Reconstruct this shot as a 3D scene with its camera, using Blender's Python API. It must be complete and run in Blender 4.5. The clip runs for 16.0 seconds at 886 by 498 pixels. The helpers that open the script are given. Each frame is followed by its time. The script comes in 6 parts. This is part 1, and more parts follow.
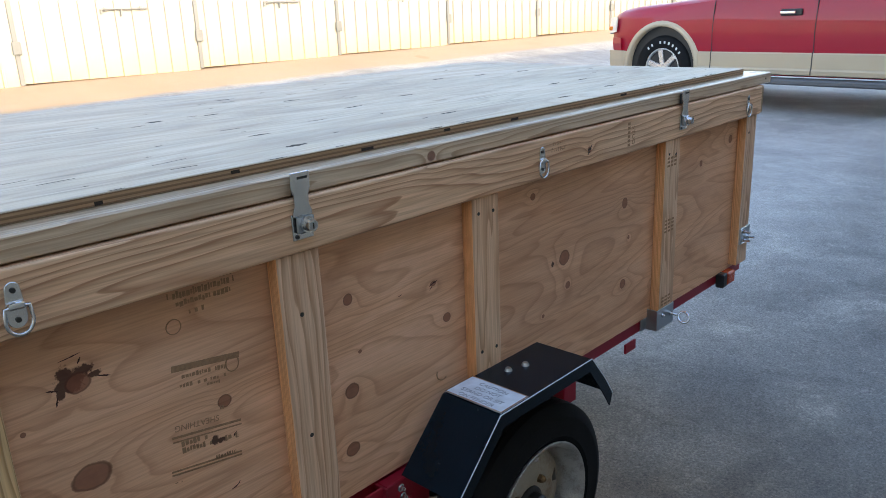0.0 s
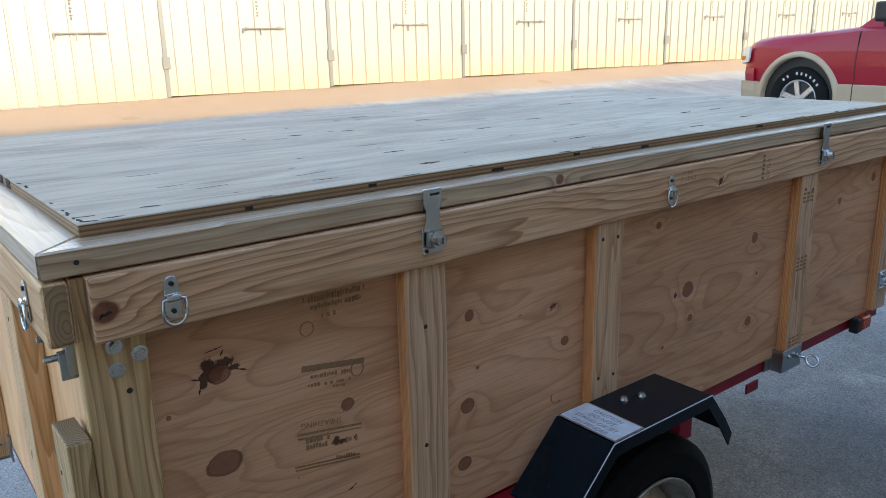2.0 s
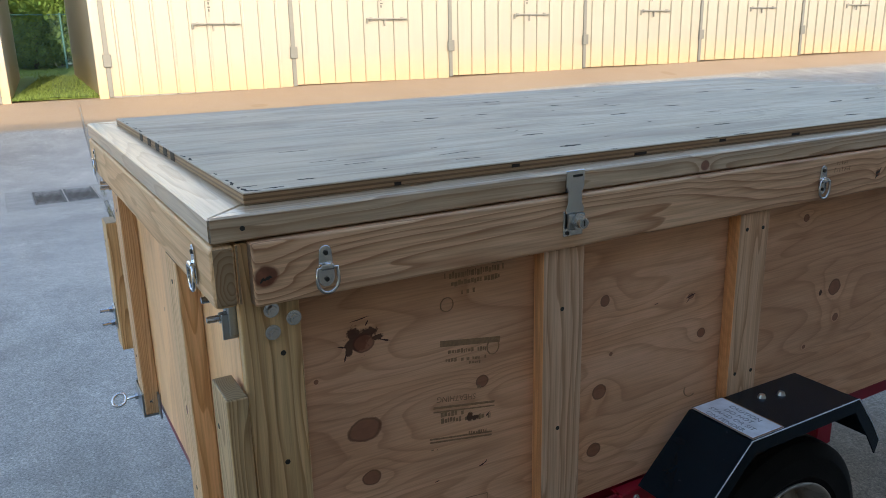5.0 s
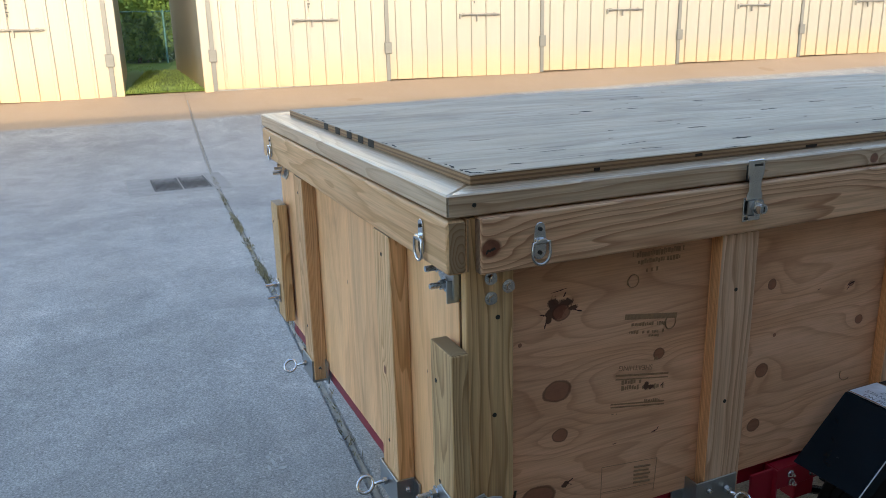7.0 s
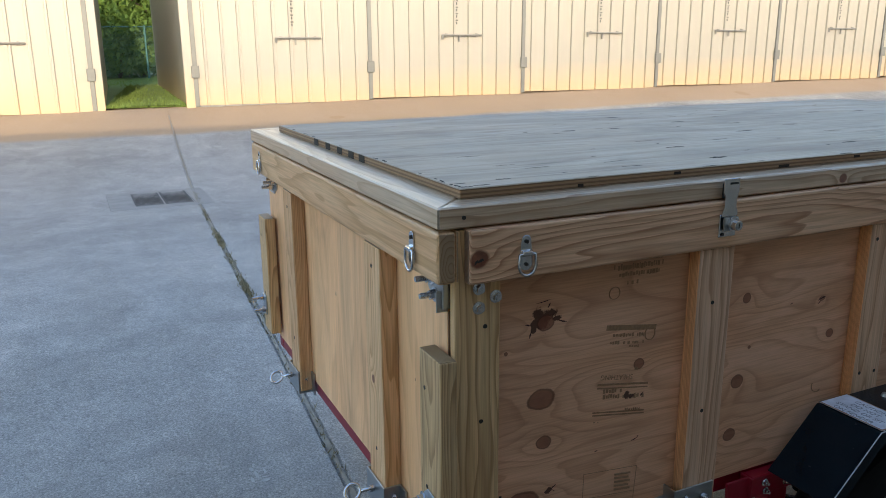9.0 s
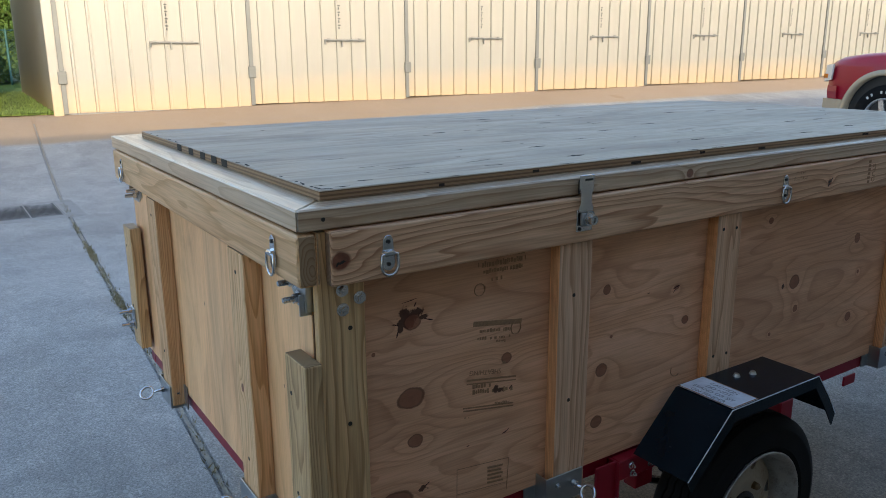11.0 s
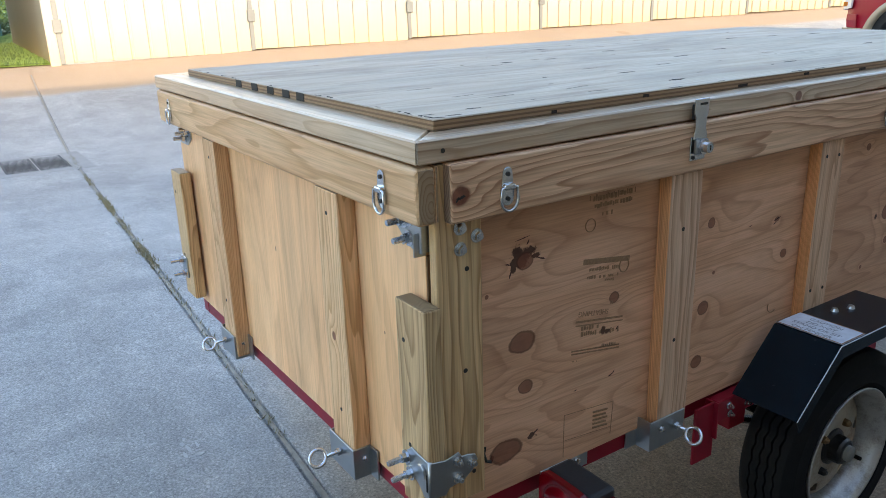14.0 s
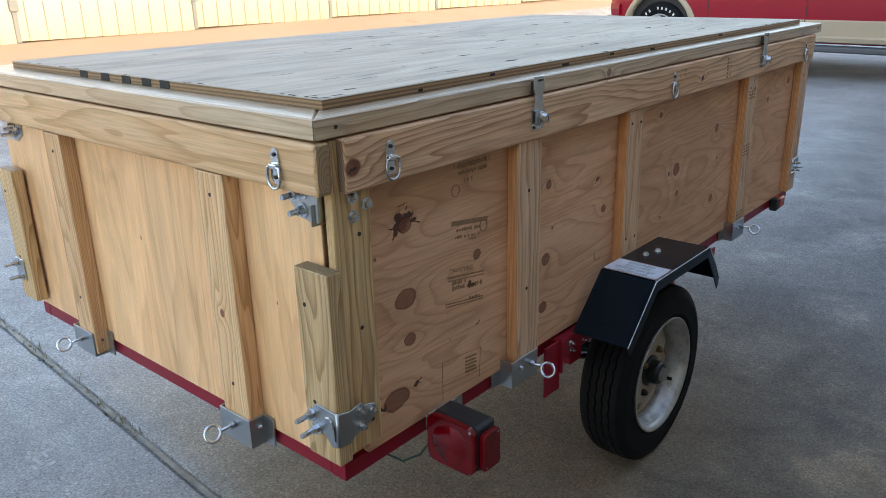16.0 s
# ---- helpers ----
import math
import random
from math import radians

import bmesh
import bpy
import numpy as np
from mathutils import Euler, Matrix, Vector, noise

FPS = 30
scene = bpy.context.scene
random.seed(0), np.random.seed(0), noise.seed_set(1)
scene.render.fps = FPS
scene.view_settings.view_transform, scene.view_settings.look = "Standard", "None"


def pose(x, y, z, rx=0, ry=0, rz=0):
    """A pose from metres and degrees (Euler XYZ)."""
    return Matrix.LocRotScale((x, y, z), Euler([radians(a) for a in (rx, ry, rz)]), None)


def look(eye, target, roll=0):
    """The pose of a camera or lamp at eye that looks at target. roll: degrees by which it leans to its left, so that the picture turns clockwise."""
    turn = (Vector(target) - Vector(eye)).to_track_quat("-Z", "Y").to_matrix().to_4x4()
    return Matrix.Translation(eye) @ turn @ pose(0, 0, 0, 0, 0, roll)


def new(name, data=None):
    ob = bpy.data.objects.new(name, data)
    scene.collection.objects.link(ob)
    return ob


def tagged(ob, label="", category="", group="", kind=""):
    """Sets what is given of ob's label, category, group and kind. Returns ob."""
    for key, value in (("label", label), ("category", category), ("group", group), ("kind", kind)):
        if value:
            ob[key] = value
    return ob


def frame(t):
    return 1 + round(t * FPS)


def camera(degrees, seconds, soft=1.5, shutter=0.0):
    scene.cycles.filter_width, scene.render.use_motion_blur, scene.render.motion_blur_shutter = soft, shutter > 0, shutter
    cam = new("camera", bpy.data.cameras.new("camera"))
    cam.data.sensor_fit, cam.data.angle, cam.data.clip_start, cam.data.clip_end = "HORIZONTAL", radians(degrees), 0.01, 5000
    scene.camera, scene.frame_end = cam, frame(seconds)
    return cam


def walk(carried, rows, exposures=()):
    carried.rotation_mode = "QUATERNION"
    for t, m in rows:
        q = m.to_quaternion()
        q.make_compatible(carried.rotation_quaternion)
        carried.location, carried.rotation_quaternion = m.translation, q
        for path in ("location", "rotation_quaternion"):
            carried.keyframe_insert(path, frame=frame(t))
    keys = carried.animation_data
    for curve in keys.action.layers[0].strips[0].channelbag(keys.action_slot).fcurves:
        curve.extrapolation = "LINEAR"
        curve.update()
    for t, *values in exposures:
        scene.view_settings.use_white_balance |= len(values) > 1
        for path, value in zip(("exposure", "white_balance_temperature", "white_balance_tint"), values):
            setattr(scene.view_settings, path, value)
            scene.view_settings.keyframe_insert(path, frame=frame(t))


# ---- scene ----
cam = camera(59.6, 16.0, soft=0.9)
PATH = [
    (0, (1.028, -0.132, 1.415), (-0.291, 1.253, 0.828), -2.4),
    (0.5, (1.035, -0.146, 1.418), (-0.343, 1.192, 0.861), -1.9),
    (1, (1.032, -0.155, 1.416), (-0.408, 1.124, 0.877), -1.5),
    (1.5, (1.03, -0.16, 1.412), (-0.451, 1.075, 0.881), -1.0),
    (2, (1.028, -0.168, 1.417), (-0.494, 1.02, 0.894), -1.2),
    (2.5, (1.023, -0.18, 1.416), (-0.544, 0.95, 0.899), -1.3),
    (3, (1.02, -0.192, 1.415), (-0.583, 0.885, 0.894), -1.6),
    (3.5, (1.017, -0.202, 1.408), (-0.613, 0.825, 0.872), -1.8),
    (6, (1.007, -0.258, 1.4), (-0.707, 0.62, 0.858), -0.9),
    (6.5, (1.012, -0.371, 1.413), (-0.73, 0.443, 0.86), -1.1),
    (7, (1.039, -0.465, 1.413), (-0.723, 0.31, 0.868), -1.4),
    (7.5, (1.072, -0.5, 1.414), (-0.69, 0.284, 0.884), -1.0),
    (8, (1.076, -0.502, 1.414), (-0.681, 0.304, 0.903), -0.6),
    (10.5, (1.089, -0.492, 1.414), (-0.622, 0.428, 0.938), -0.8),
    (11, (1.107, -0.459, 1.407), (-0.51, 0.611, 0.919), -0.4),
    (11.5, (1.114, -0.444, 1.407), (-0.423, 0.735, 0.909), 0.8),
    (12, (1.099, -0.472, 1.398), (-0.454, 0.663, 0.852), 2.3),
    (12.5, (1.061, -0.491, 1.364), (-0.519, 0.535, 0.694), 3.1),
    (13, (1.054, -0.506, 1.361), (-0.537, 0.465, 0.634), 2.7),
    (13.5, (1.023, -0.51, 1.375), (-0.578, 0.46, 0.67), 1.1),
    (14, (0.92, -0.57, 1.368), (-0.663, 0.481, 0.744), -1.8),
    (14.5, (0.844, -0.767, 1.381), (-0.618, 0.464, 0.794), -4.3),
    (15, (0.853, -0.827, 1.386), (-0.514, 0.511, 0.803), -3.4),
    (15.5, (0.875, -0.803, 1.376), (-0.378, 0.637, 0.78), -1.2),
    (16, (0.934, -0.774, 1.375), (-0.305, 0.65, 0.713), -1.4),
]
walk(cam, [(t, look(eye, target, roll)) for t, eye, target, roll in PATH], [(0, 2.7, 6800, 14), (0.5, 2.6, 6650, 13), (1, 2.46, 6600, 12), (2, 2.34, 6650, 12), (3.5, 2.05, 6800, 12), (6, 2.02, 6850, 12), (8, 1.93, 6750, 12), (10.5, 1.75, 6550, 12), (11.5, 1.77, 6500, 11), (12, 1.86, 6550, 11), (12.5, 2.34, 6950, 14), (13, 2.74, 8000, 18), (13.5, 2.74, 8000, 18), (14, 2.5, 6800, 13), (14.5, 2.43, 6500, 11), (15, 2.41, 6600, 12), (15.5, 2.46, 6650, 12), (16, 2.56, 7350, 15)])

# ---- light ----
world = bpy.data.worlds.new("sky")
scene.world = world
world.use_nodes = True
sky = world.node_tree.nodes.new("ShaderNodeTexSky")
sky.sky_type, sky.sun_disc = "NISHITA", False
SUN_EL, SUN_WAY = 14.6, (-1.0, 0.16)          # the way that the light travels over the ground
sky.sun_elevation = radians(SUN_EL)
sky.sun_rotation = math.atan2(-SUN_WAY[0], -SUN_WAY[1])
world.node_tree.links.new(sky.outputs[0], world.node_tree.nodes["Background"].inputs[0])
world.node_tree.nodes["Background"].inputs[1].default_value = 0.15
sun = new("sun", bpy.data.lights.new("sun", "SUN"))
sun.data.energy, sun.data.angle, sun.data.color = 1.1, radians(0.6), (1.0, 0.845, 0.64)
run = math.hypot(*SUN_WAY)
sun.matrix_world = look((0, 0, 0), (SUN_WAY[0], SUN_WAY[1], -run * math.tan(radians(SUN_EL))))


# ---- materials ----
def material(name, rough=0.6, metal=0.0, gloss=0.5):
    m = bpy.data.materials.new(name)
    m.use_nodes = True
    b = m.node_tree.nodes["Principled BSDF"]
    b.inputs["Roughness"].default_value, b.inputs["Metallic"].default_value = rough, metal
    b.inputs["Specular IOR Level"].default_value = gloss
    return m, m.node_tree, b


def node(nt, kind, sets=None, **ins):
    n = nt.nodes.new("ShaderNode" + kind)
    for k, v in (sets or {}).items():
        if k == "operation":
            n.operation = v
        elif k == "data_type":
            n.data_type = v
        elif k == "blend_type":
            n.blend_type = v
    for k, v in ins.items():
        key = int(k[1:]) if k[0] == "i" and k[1:].isdigit() else k
        sock = n.inputs[key]
        if isinstance(v, bpy.types.NodeSocket):
            nt.links.new(v, sock)
        else:
            sock.default_value = v
    return n


def maths(nt, op, a, b=0.0, c=0.0):
    return node(nt, "Math", {"operation": op}, i0=a, i1=b, i2=c).outputs[0]


def vmath(nt, op, a, b=(0, 0, 0)):
    n = node(nt, "VectorMath", {"operation": op}, i0=a, i1=b)
    return n.outputs["Value"] if op in ("LENGTH", "DISTANCE") else n.outputs[0]


def ramp(nt, fac, stops):
    n = nt.nodes.new("ShaderNodeValToRGB")
    els = n.color_ramp.elements
    while len(els) < len(stops):
        els.new(0.5)
    for e, (p, c) in zip(els, stops):
        e.position, e.color = p, (*c, 1) if len(c) == 3 else c
    nt.links.new(fac, n.inputs[0])
    return n.outputs[0]


def mix(nt, fac, a, b, kind="MIX"):
    n = nt.nodes.new("ShaderNodeMixRGB")
    n.blend_type = kind
    for s, v in zip(n.inputs, (fac, a, b)):
        if isinstance(v, bpy.types.NodeSocket):
            nt.links.new(v, s)
        else:
            s.default_value = (*v, 1) if isinstance(v, tuple) and len(v) == 3 else v
    return n.outputs[0]


def noise_tex(nt, vec, scale, detail=3.0, rough=0.55, dist=0.0):
    return node(nt, "TexNoise", Vector=vec, Scale=scale, Detail=detail, Roughness=rough, Distortion=dist)


def bump(nt, b, height, strength=0.3, distance=0.002):
    n = node(nt, "Bump", Strength=strength, Distance=distance, Height=height)
    nt.links.new(n.outputs[0], b.inputs["Normal"])


def link(nt, out, b, name="Base Color"):
    nt.links.new(out, b.inputs[name])


def place_coord(nt, spread=0.0):
    """Place in metres, moved by a chance amount for each object."""
    co = node(nt, "TexCoord").outputs["Object"]
    if not spread:
        return co
    r = node(nt, "ObjectInfo").outputs["Random"]
    off = node(nt, "CombineXYZ", X=maths(nt, "MULTIPLY", r, spread), Y=maths(nt, "MULTIPLY", r, spread * 1.7), Z=maths(nt, "MULTIPLY", r, spread * 2.3)).outputs[0]
    return vmath(nt, "ADD", co, off)


def knot_nodes(nt, co, knots, axes, ragged=0.4, fine=45.0):
    """Dark knots at places (a, b, radius, stretch) on the two axes given: (mask of the knot, push on the grain)."""
    sep = node(nt, "SeparateXYZ", Vector=co).outputs
    a, b = sep[axes[0]], sep[axes[1]]
    wob = noise_tex(nt, co, fine, 3.0).outputs["Fac"]
    mask = push = None
    for ka, kb, r, st in knots:
        da = maths(nt, "DIVIDE", maths(nt, "SUBTRACT", a, ka), st)
        db = maths(nt, "SUBTRACT", b, kb)
        d = maths(nt, "DIVIDE", maths(nt, "SQRT", maths(nt, "ADD", maths(nt, "MULTIPLY", da, da), maths(nt, "MULTIPLY", db, db))), r)
        d = maths(nt, "ADD", d, maths(nt, "MULTIPLY", maths(nt, "SUBTRACT", wob, 0.5), ragged))
        m = maths(nt, "MULTIPLY", maths(nt, "SUBTRACT", 1.02, d), 4.0)
        m.node.use_clamp = True
        d2 = maths(nt, "MULTIPLY", d, 0.36)
        p = maths(nt, "POWER", 2.718, maths(nt, "MULTIPLY", maths(nt, "MULTIPLY", d2, d2), -1.0))
        p = maths(nt, "MULTIPLY", p, min(1.0, r * 38))
        mask = m if mask is None else maths(nt, "MAXIMUM", mask, m)
        push = p if push is None else maths(nt, "ADD", push, p)
    return mask, push


def lumber(name, axis, light, dark, ring=0.0052, knots=(), axes=(1, 2), rough=0.48, heart=0.05, gloss=0.3, coat=0.0, edge=None):
    """Sawn softwood: rings round a heart that lies along the board, so that faces and ends agree."""
    m, nt, b = material(name, rough, 0.0, gloss)
    b.inputs["Coat Weight"].default_value, b.inputs["Coat Roughness"].default_value = coat, 0.22
    world_co = node(nt, "TexCoord").outputs["Object"]
    co = place_coord(nt, 0.9)
    along = [1.0, 1.0, 1.0]
    along[axis] = 0.11
    stretched = vmath(nt, "MULTIPLY", co, tuple(along))
    warp = noise_tex(nt, stretched, 9.0, 3.0, 0.45).outputs["Color"]
    warp = vmath(nt, "MULTIPLY", vmath(nt, "SUBTRACT", warp, (0.5, 0.5, 0.5)), (0.085, 0.085, 0.085))
    cross = [1.0, 1.0, 1.0]
    cross[axis] = 0.0
    r = node(nt, "ObjectInfo").outputs["Random"]
    r1 = maths(nt, "FRACT", maths(nt, "MULTIPLY", r, 17.3))
    cell = vmath(nt, "SUBTRACT", node(nt, "TexCoord").outputs["Generated"], (0.5, 0.5, 0.5))
    # from the board's middle, so that the heart stays near it
    size = 0.07
    p = vmath(nt, "MULTIPLY", vmath(nt, "ADD", vmath(nt, "MULTIPLY", cell, (size, size, size)), warp), tuple(cross))
    hearts = [maths(nt, "ADD", maths(nt, "MULTIPLY", maths(nt, "SUBTRACT", v, 0.5), 0.07), heart * s) for v, s in ((r, 0.9), (r1, -0.7), (r, 0.6))]
    p = vmath(nt, "ADD", p, vmath(nt, "MULTIPLY", node(nt, "CombineXYZ", X=hearts[0], Y=hearts[1], Z=hearts[2]).outputs[0], tuple(cross)))
    rad = vmath(nt, "LENGTH", p)
    kmask = None
    if knots:
        kmask, push = knot_nodes(nt, world_co, knots, axes)
        rad = maths(nt, "ADD", rad, maths(nt, "MULTIPLY", push, 0.02))
    saw = maths(nt, "FRACT", maths(nt, "DIVIDE", rad, ring))
    band = ramp(nt, saw, [(0.0, (0, 0, 0)), (0.4, (0.08, 0.08, 0.08)), (0.72, (0.55, 0.55, 0.55)), (0.88, (1, 1, 1)), (0.96, (0.9, 0.9, 0.9)), (1.0, (0, 0, 0))])
    fine_s = [260.0, 260.0, 260.0]
    fine_s[axis] = 7.0
    fine = noise_tex(nt, vmath(nt, "MULTIPLY", co, tuple(fine_s)), 1.0, 3.0).outputs["Fac"]
    blot = noise_tex(nt, stretched, 14.0, 3.0).outputs["Fac"]
    col = mix(nt, maths(nt, "MULTIPLY", node(nt, "RGBToBW", Color=band).outputs[0], 0.86), light, dark)
    col = mix(nt, maths(nt, "MULTIPLY", maths(nt, "SUBTRACT", fine, 0.38), 1.3), col, tuple(c * 0.55 for c in dark))
    col = mix(nt, maths(nt, "MULTIPLY", maths(nt, "SUBTRACT", blot, 0.42), 1.3), col, (light[0] * 1.02, light[1] * 0.9, light[2] * 0.72), "MULTIPLY")
    tone = ramp(nt, r, [(0.0, (0.86, 0.84, 0.8)), (0.5, (1, 1, 1)), (1.0, (1.08, 1.04, 0.96))])
    col = mix(nt, 1.0, col, tone, "MULTIPLY")
    if kmask is not None:
        heartwood = mix(nt, maths(nt, "POWER", noise_tex(nt, world_co, 70.0, 3.0, 0.6).outputs["Fac"], 2.0), (0.085, 0.024, 0.014), (0.44, 0.15, 0.08))
        col = mix(nt, maths(nt, "MULTIPLY", kmask, 0.92), col, heartwood)
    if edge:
        # warm light on the narrow sides put into the colour, by their facing
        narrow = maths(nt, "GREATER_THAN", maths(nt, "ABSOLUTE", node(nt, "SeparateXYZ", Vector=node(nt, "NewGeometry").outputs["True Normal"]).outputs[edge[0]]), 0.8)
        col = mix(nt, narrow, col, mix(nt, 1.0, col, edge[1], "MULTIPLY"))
    # sawn ends drink in dirt and show their rings
    ends = maths(nt, "GREATER_THAN", maths(nt, "ABSOLUTE", node(nt, "SeparateXYZ", Vector=node(nt, "NewGeometry").outputs["True Normal"]).outputs[axis]), 0.8)
    rings = mix(nt, node(nt, "RGBToBW", Color=band).outputs[0], tuple(c * 0.40 for c in light), tuple(c * 0.40 for c in dark))
    col = mix(nt, ends, col, rings)
    link(nt, col, b)
    bump(nt, b, maths(nt, "ADD", fine, saw), 0.25, 0.0012)
    return m


def plywood(name, axis, light, dark, knots=(), axes=(1, 2), bands=7.0, rough=0.6, grey=0.0, ply_edge=None, slits=(), gloss=0.25, mottle=0.45, darks=(), lines=1.1, figure=0.55):
    """Rotary-cut veneer: flowing contour bands stretched along the grain, bent round the knots."""
    m, nt, b = material(name, rough, 0.0, gloss)
    co = node(nt, "TexCoord").outputs["Object"]
    st = [6.5, 6.5, 6.5]
    st[axis] = 0.9
    sc = vmath(nt, "MULTIPLY", co, tuple(st))
    h = noise_tex(nt, sc, 1.0, 2.2, 0.42, 0.5).outputs["Fac"]
    if knots:
        kmask, push = knot_nodes(nt, co, knots, axes)
        h = maths(nt, "ADD", h, maths(nt, "MULTIPLY", push, 0.17))
    saw = maths(nt, "FRACT", maths(nt, "MULTIPLY", h, bands * 3.4))
    band = ramp(nt, saw, [(0.0, (0.05, 0.05, 0.05)), (0.3, (0.0, 0.0, 0.0)), (0.66, (0.22, 0.22, 0.22)), (0.86, (0.85, 0.85, 0.85)), (0.93, (1, 1, 1)), (1.0, (0.05, 0.05, 0.05))])
    fs = [330.0, 330.0, 330.0]
    fs[axis] = 9.0
    fine = noise_tex(nt, vmath(nt, "MULTIPLY", co, tuple(fs)), 1.0, 3.0).outputs["Fac"]
    blot = noise_tex(nt, sc, 1.7, 4.0, 0.6).outputs["Fac"]
    col = mix(nt, maths(nt, "MULTIPLY", node(nt, "RGBToBW", Color=band).outputs[0], figure), light, dark)
    col = mix(nt, maths(nt, "MULTIPLY", maths(nt, "SUBTRACT", fine, 0.40), lines), col, tuple(c * 0.5 for c in dark))
    col = mix(nt, maths(nt, "MULTIPLY", maths(nt, "SUBTRACT", blot, 0.35), 1.1), col, (1.0, 0.86, 0.7), "MULTIPLY")
    wide = [5.0, 5.0, 5.0]
    wide[axis] = 1.6
    tone = noise_tex(nt, vmath(nt, "MULTIPLY", co, tuple(wide)), 1.0, 5.0, 0.62, 0.8).outputs["Fac"]
    col = mix(nt, mottle, col, ramp(nt, tone, [(0.34, (0.64, 0.57, 0.50)), (0.46, (0.95, 0.93, 0.91)), (0.55, (1.10, 1.10, 1.10)), (0.66, (1.30, 1.36, 1.44))]), "MULTIPLY")
    if grey:
        g = noise_tex(nt, sc, 2.3, 4.0).outputs["Fac"]
        col = mix(nt, maths(nt, "MULTIPLY", g, grey), col, (0.30, 0.285, 0.25))
    if darks:
        dmask, _ = knot_nodes(nt, co, darks, axes, 2.4, 85.0)
        col = mix(nt, maths(nt, "MULTIPLY", dmask, 0.9), col, (0.042, 0.013, 0.010))
    if knots:
        core = mix(nt, noise_tex(nt, co, 55.0, 2.0).outputs["Fac"], (0.125, 0.040, 0.025), (0.275, 0.100, 0.056))
        col = mix(nt, maths(nt, "MULTIPLY", kmask, 0.8), col, core)
        rim = maths(nt, "MULTIPLY", maths(nt, "MULTIPLY", kmask, maths(nt, "SUBTRACT", 1.0, kmask)), 2.6)
        rim.node.use_clamp = True
        col = mix(nt, rim, col, (0.075, 0.025, 0.014))
    if slits:
        smask, _ = knot_nodes(nt, co, slits, axes)
        ss = [160.0, 160.0, 160.0]
        ss[axis] = 4.0
        streak = noise_tex(nt, vmath(nt, "MULTIPLY", co, tuple(ss)), 0.55, 2.0).outputs["Fac"]
        cracks = maths(nt, "MULTIPLY", maths(nt, "SUBTRACT", streak, 0.56), 8.0)
        cracks.node.use_clamp = True
        patch = noise_tex(nt, co, 3.1, 2.0).outputs["Fac"]
        patch = maths(nt, "MULTIPLY", maths(nt, "SUBTRACT", patch, 0.42), 5.0)
        patch.node.use_clamp = True
        smask = maths(nt, "MAXIMUM", smask, maths(nt, "MULTIPLY", maths(nt, "MULTIPLY", cracks, patch), 0.6))
        rust = noise_tex(nt, vmath(nt, "MULTIPLY", sc, (1.6, 1.6, 1.6)), 2.2, 4.0, 0.65).outputs["Fac"]
        rust = maths(nt, "MULTIPLY", maths(nt, "SUBTRACT", rust, 0.52), 3.2)
        rust.node.use_clamp = True
        col = mix(nt, maths(nt, "MULTIPLY", rust, 0.55), col, (0.20, 0.115, 0.065))
        col = mix(nt, maths(nt, "MULTIPLY", smask, 0.85), col, (0.045, 0.032, 0.022))
    if ply_edge:
        z = node(nt, "SeparateXYZ", Vector=co).outputs[ply_edge[0]]
        lay = maths(nt, "FRACT", maths(nt, "DIVIDE", maths(nt, "SUBTRACT", z, ply_edge[1]), 0.0072))
        lay = ramp(nt, lay, [(0.0, (0.46, 0.30, 0.175)), (0.46, (0.40, 0.25, 0.14)), (0.52, (0.10, 0.055, 0.03)), (0.92, (0.21, 0.12, 0.065)), (1.0, (0.46, 0.30, 0.175))])
        lay = mix(nt, fine, lay, (0.2, 0.12, 0.06))
        nz = node(nt, "SeparateXYZ", Vector=node(nt, "NewGeometry").outputs["True Normal"]).outputs[ply_edge[0]]
        side = maths(nt, "LESS_THAN", maths(nt, "ABSOLUTE", nz), 0.5)
        col = mix(nt, side, col, lay)
    link(nt, col, b)
    bump(nt, b, maths(nt, "ADD", fine, maths(nt, "MULTIPLY", saw, 0.5)), 0.25, 0.001)
    return m


def plain(name, colour, rough=0.5, metal=0.0, vary=0.12, scale=18.0, dirt=(0.2, 0.17, 0.13), dirty=0.0, rough_vary=0.15, relief=0.0, gloss=0.5):
    m, nt, b = material(name, rough, metal, gloss)
    co = place_coord(nt, 3.0)
    n = noise_tex(nt, co, scale, 4.0).outputs["Fac"]
    n2 = noise_tex(nt, co, scale * 9, 3.0).outputs["Fac"]
    col = mix(nt, n, tuple(max(0, c * (1 - vary)) for c in colour), tuple(min(1, c * (1 + vary)) for c in colour))
    if dirty:
        d = maths(nt, "MULTIPLY", maths(nt, "SUBTRACT", maths(nt, "ADD", n, maths(nt, "MULTIPLY", n2, 0.4)), 0.62), 3.5)
        d.node.use_clamp = True
        col = mix(nt, maths(nt, "MULTIPLY", d, dirty), col, dirt)
    link(nt, col, b)
    link(nt, maths(nt, "ADD", maths(nt, "MULTIPLY", maths(nt, "SUBTRACT", n2, 0.5), rough_vary), rough), b, "Roughness")
    if relief:
        bump(nt, b, n2, 0.4, relief)
    return m


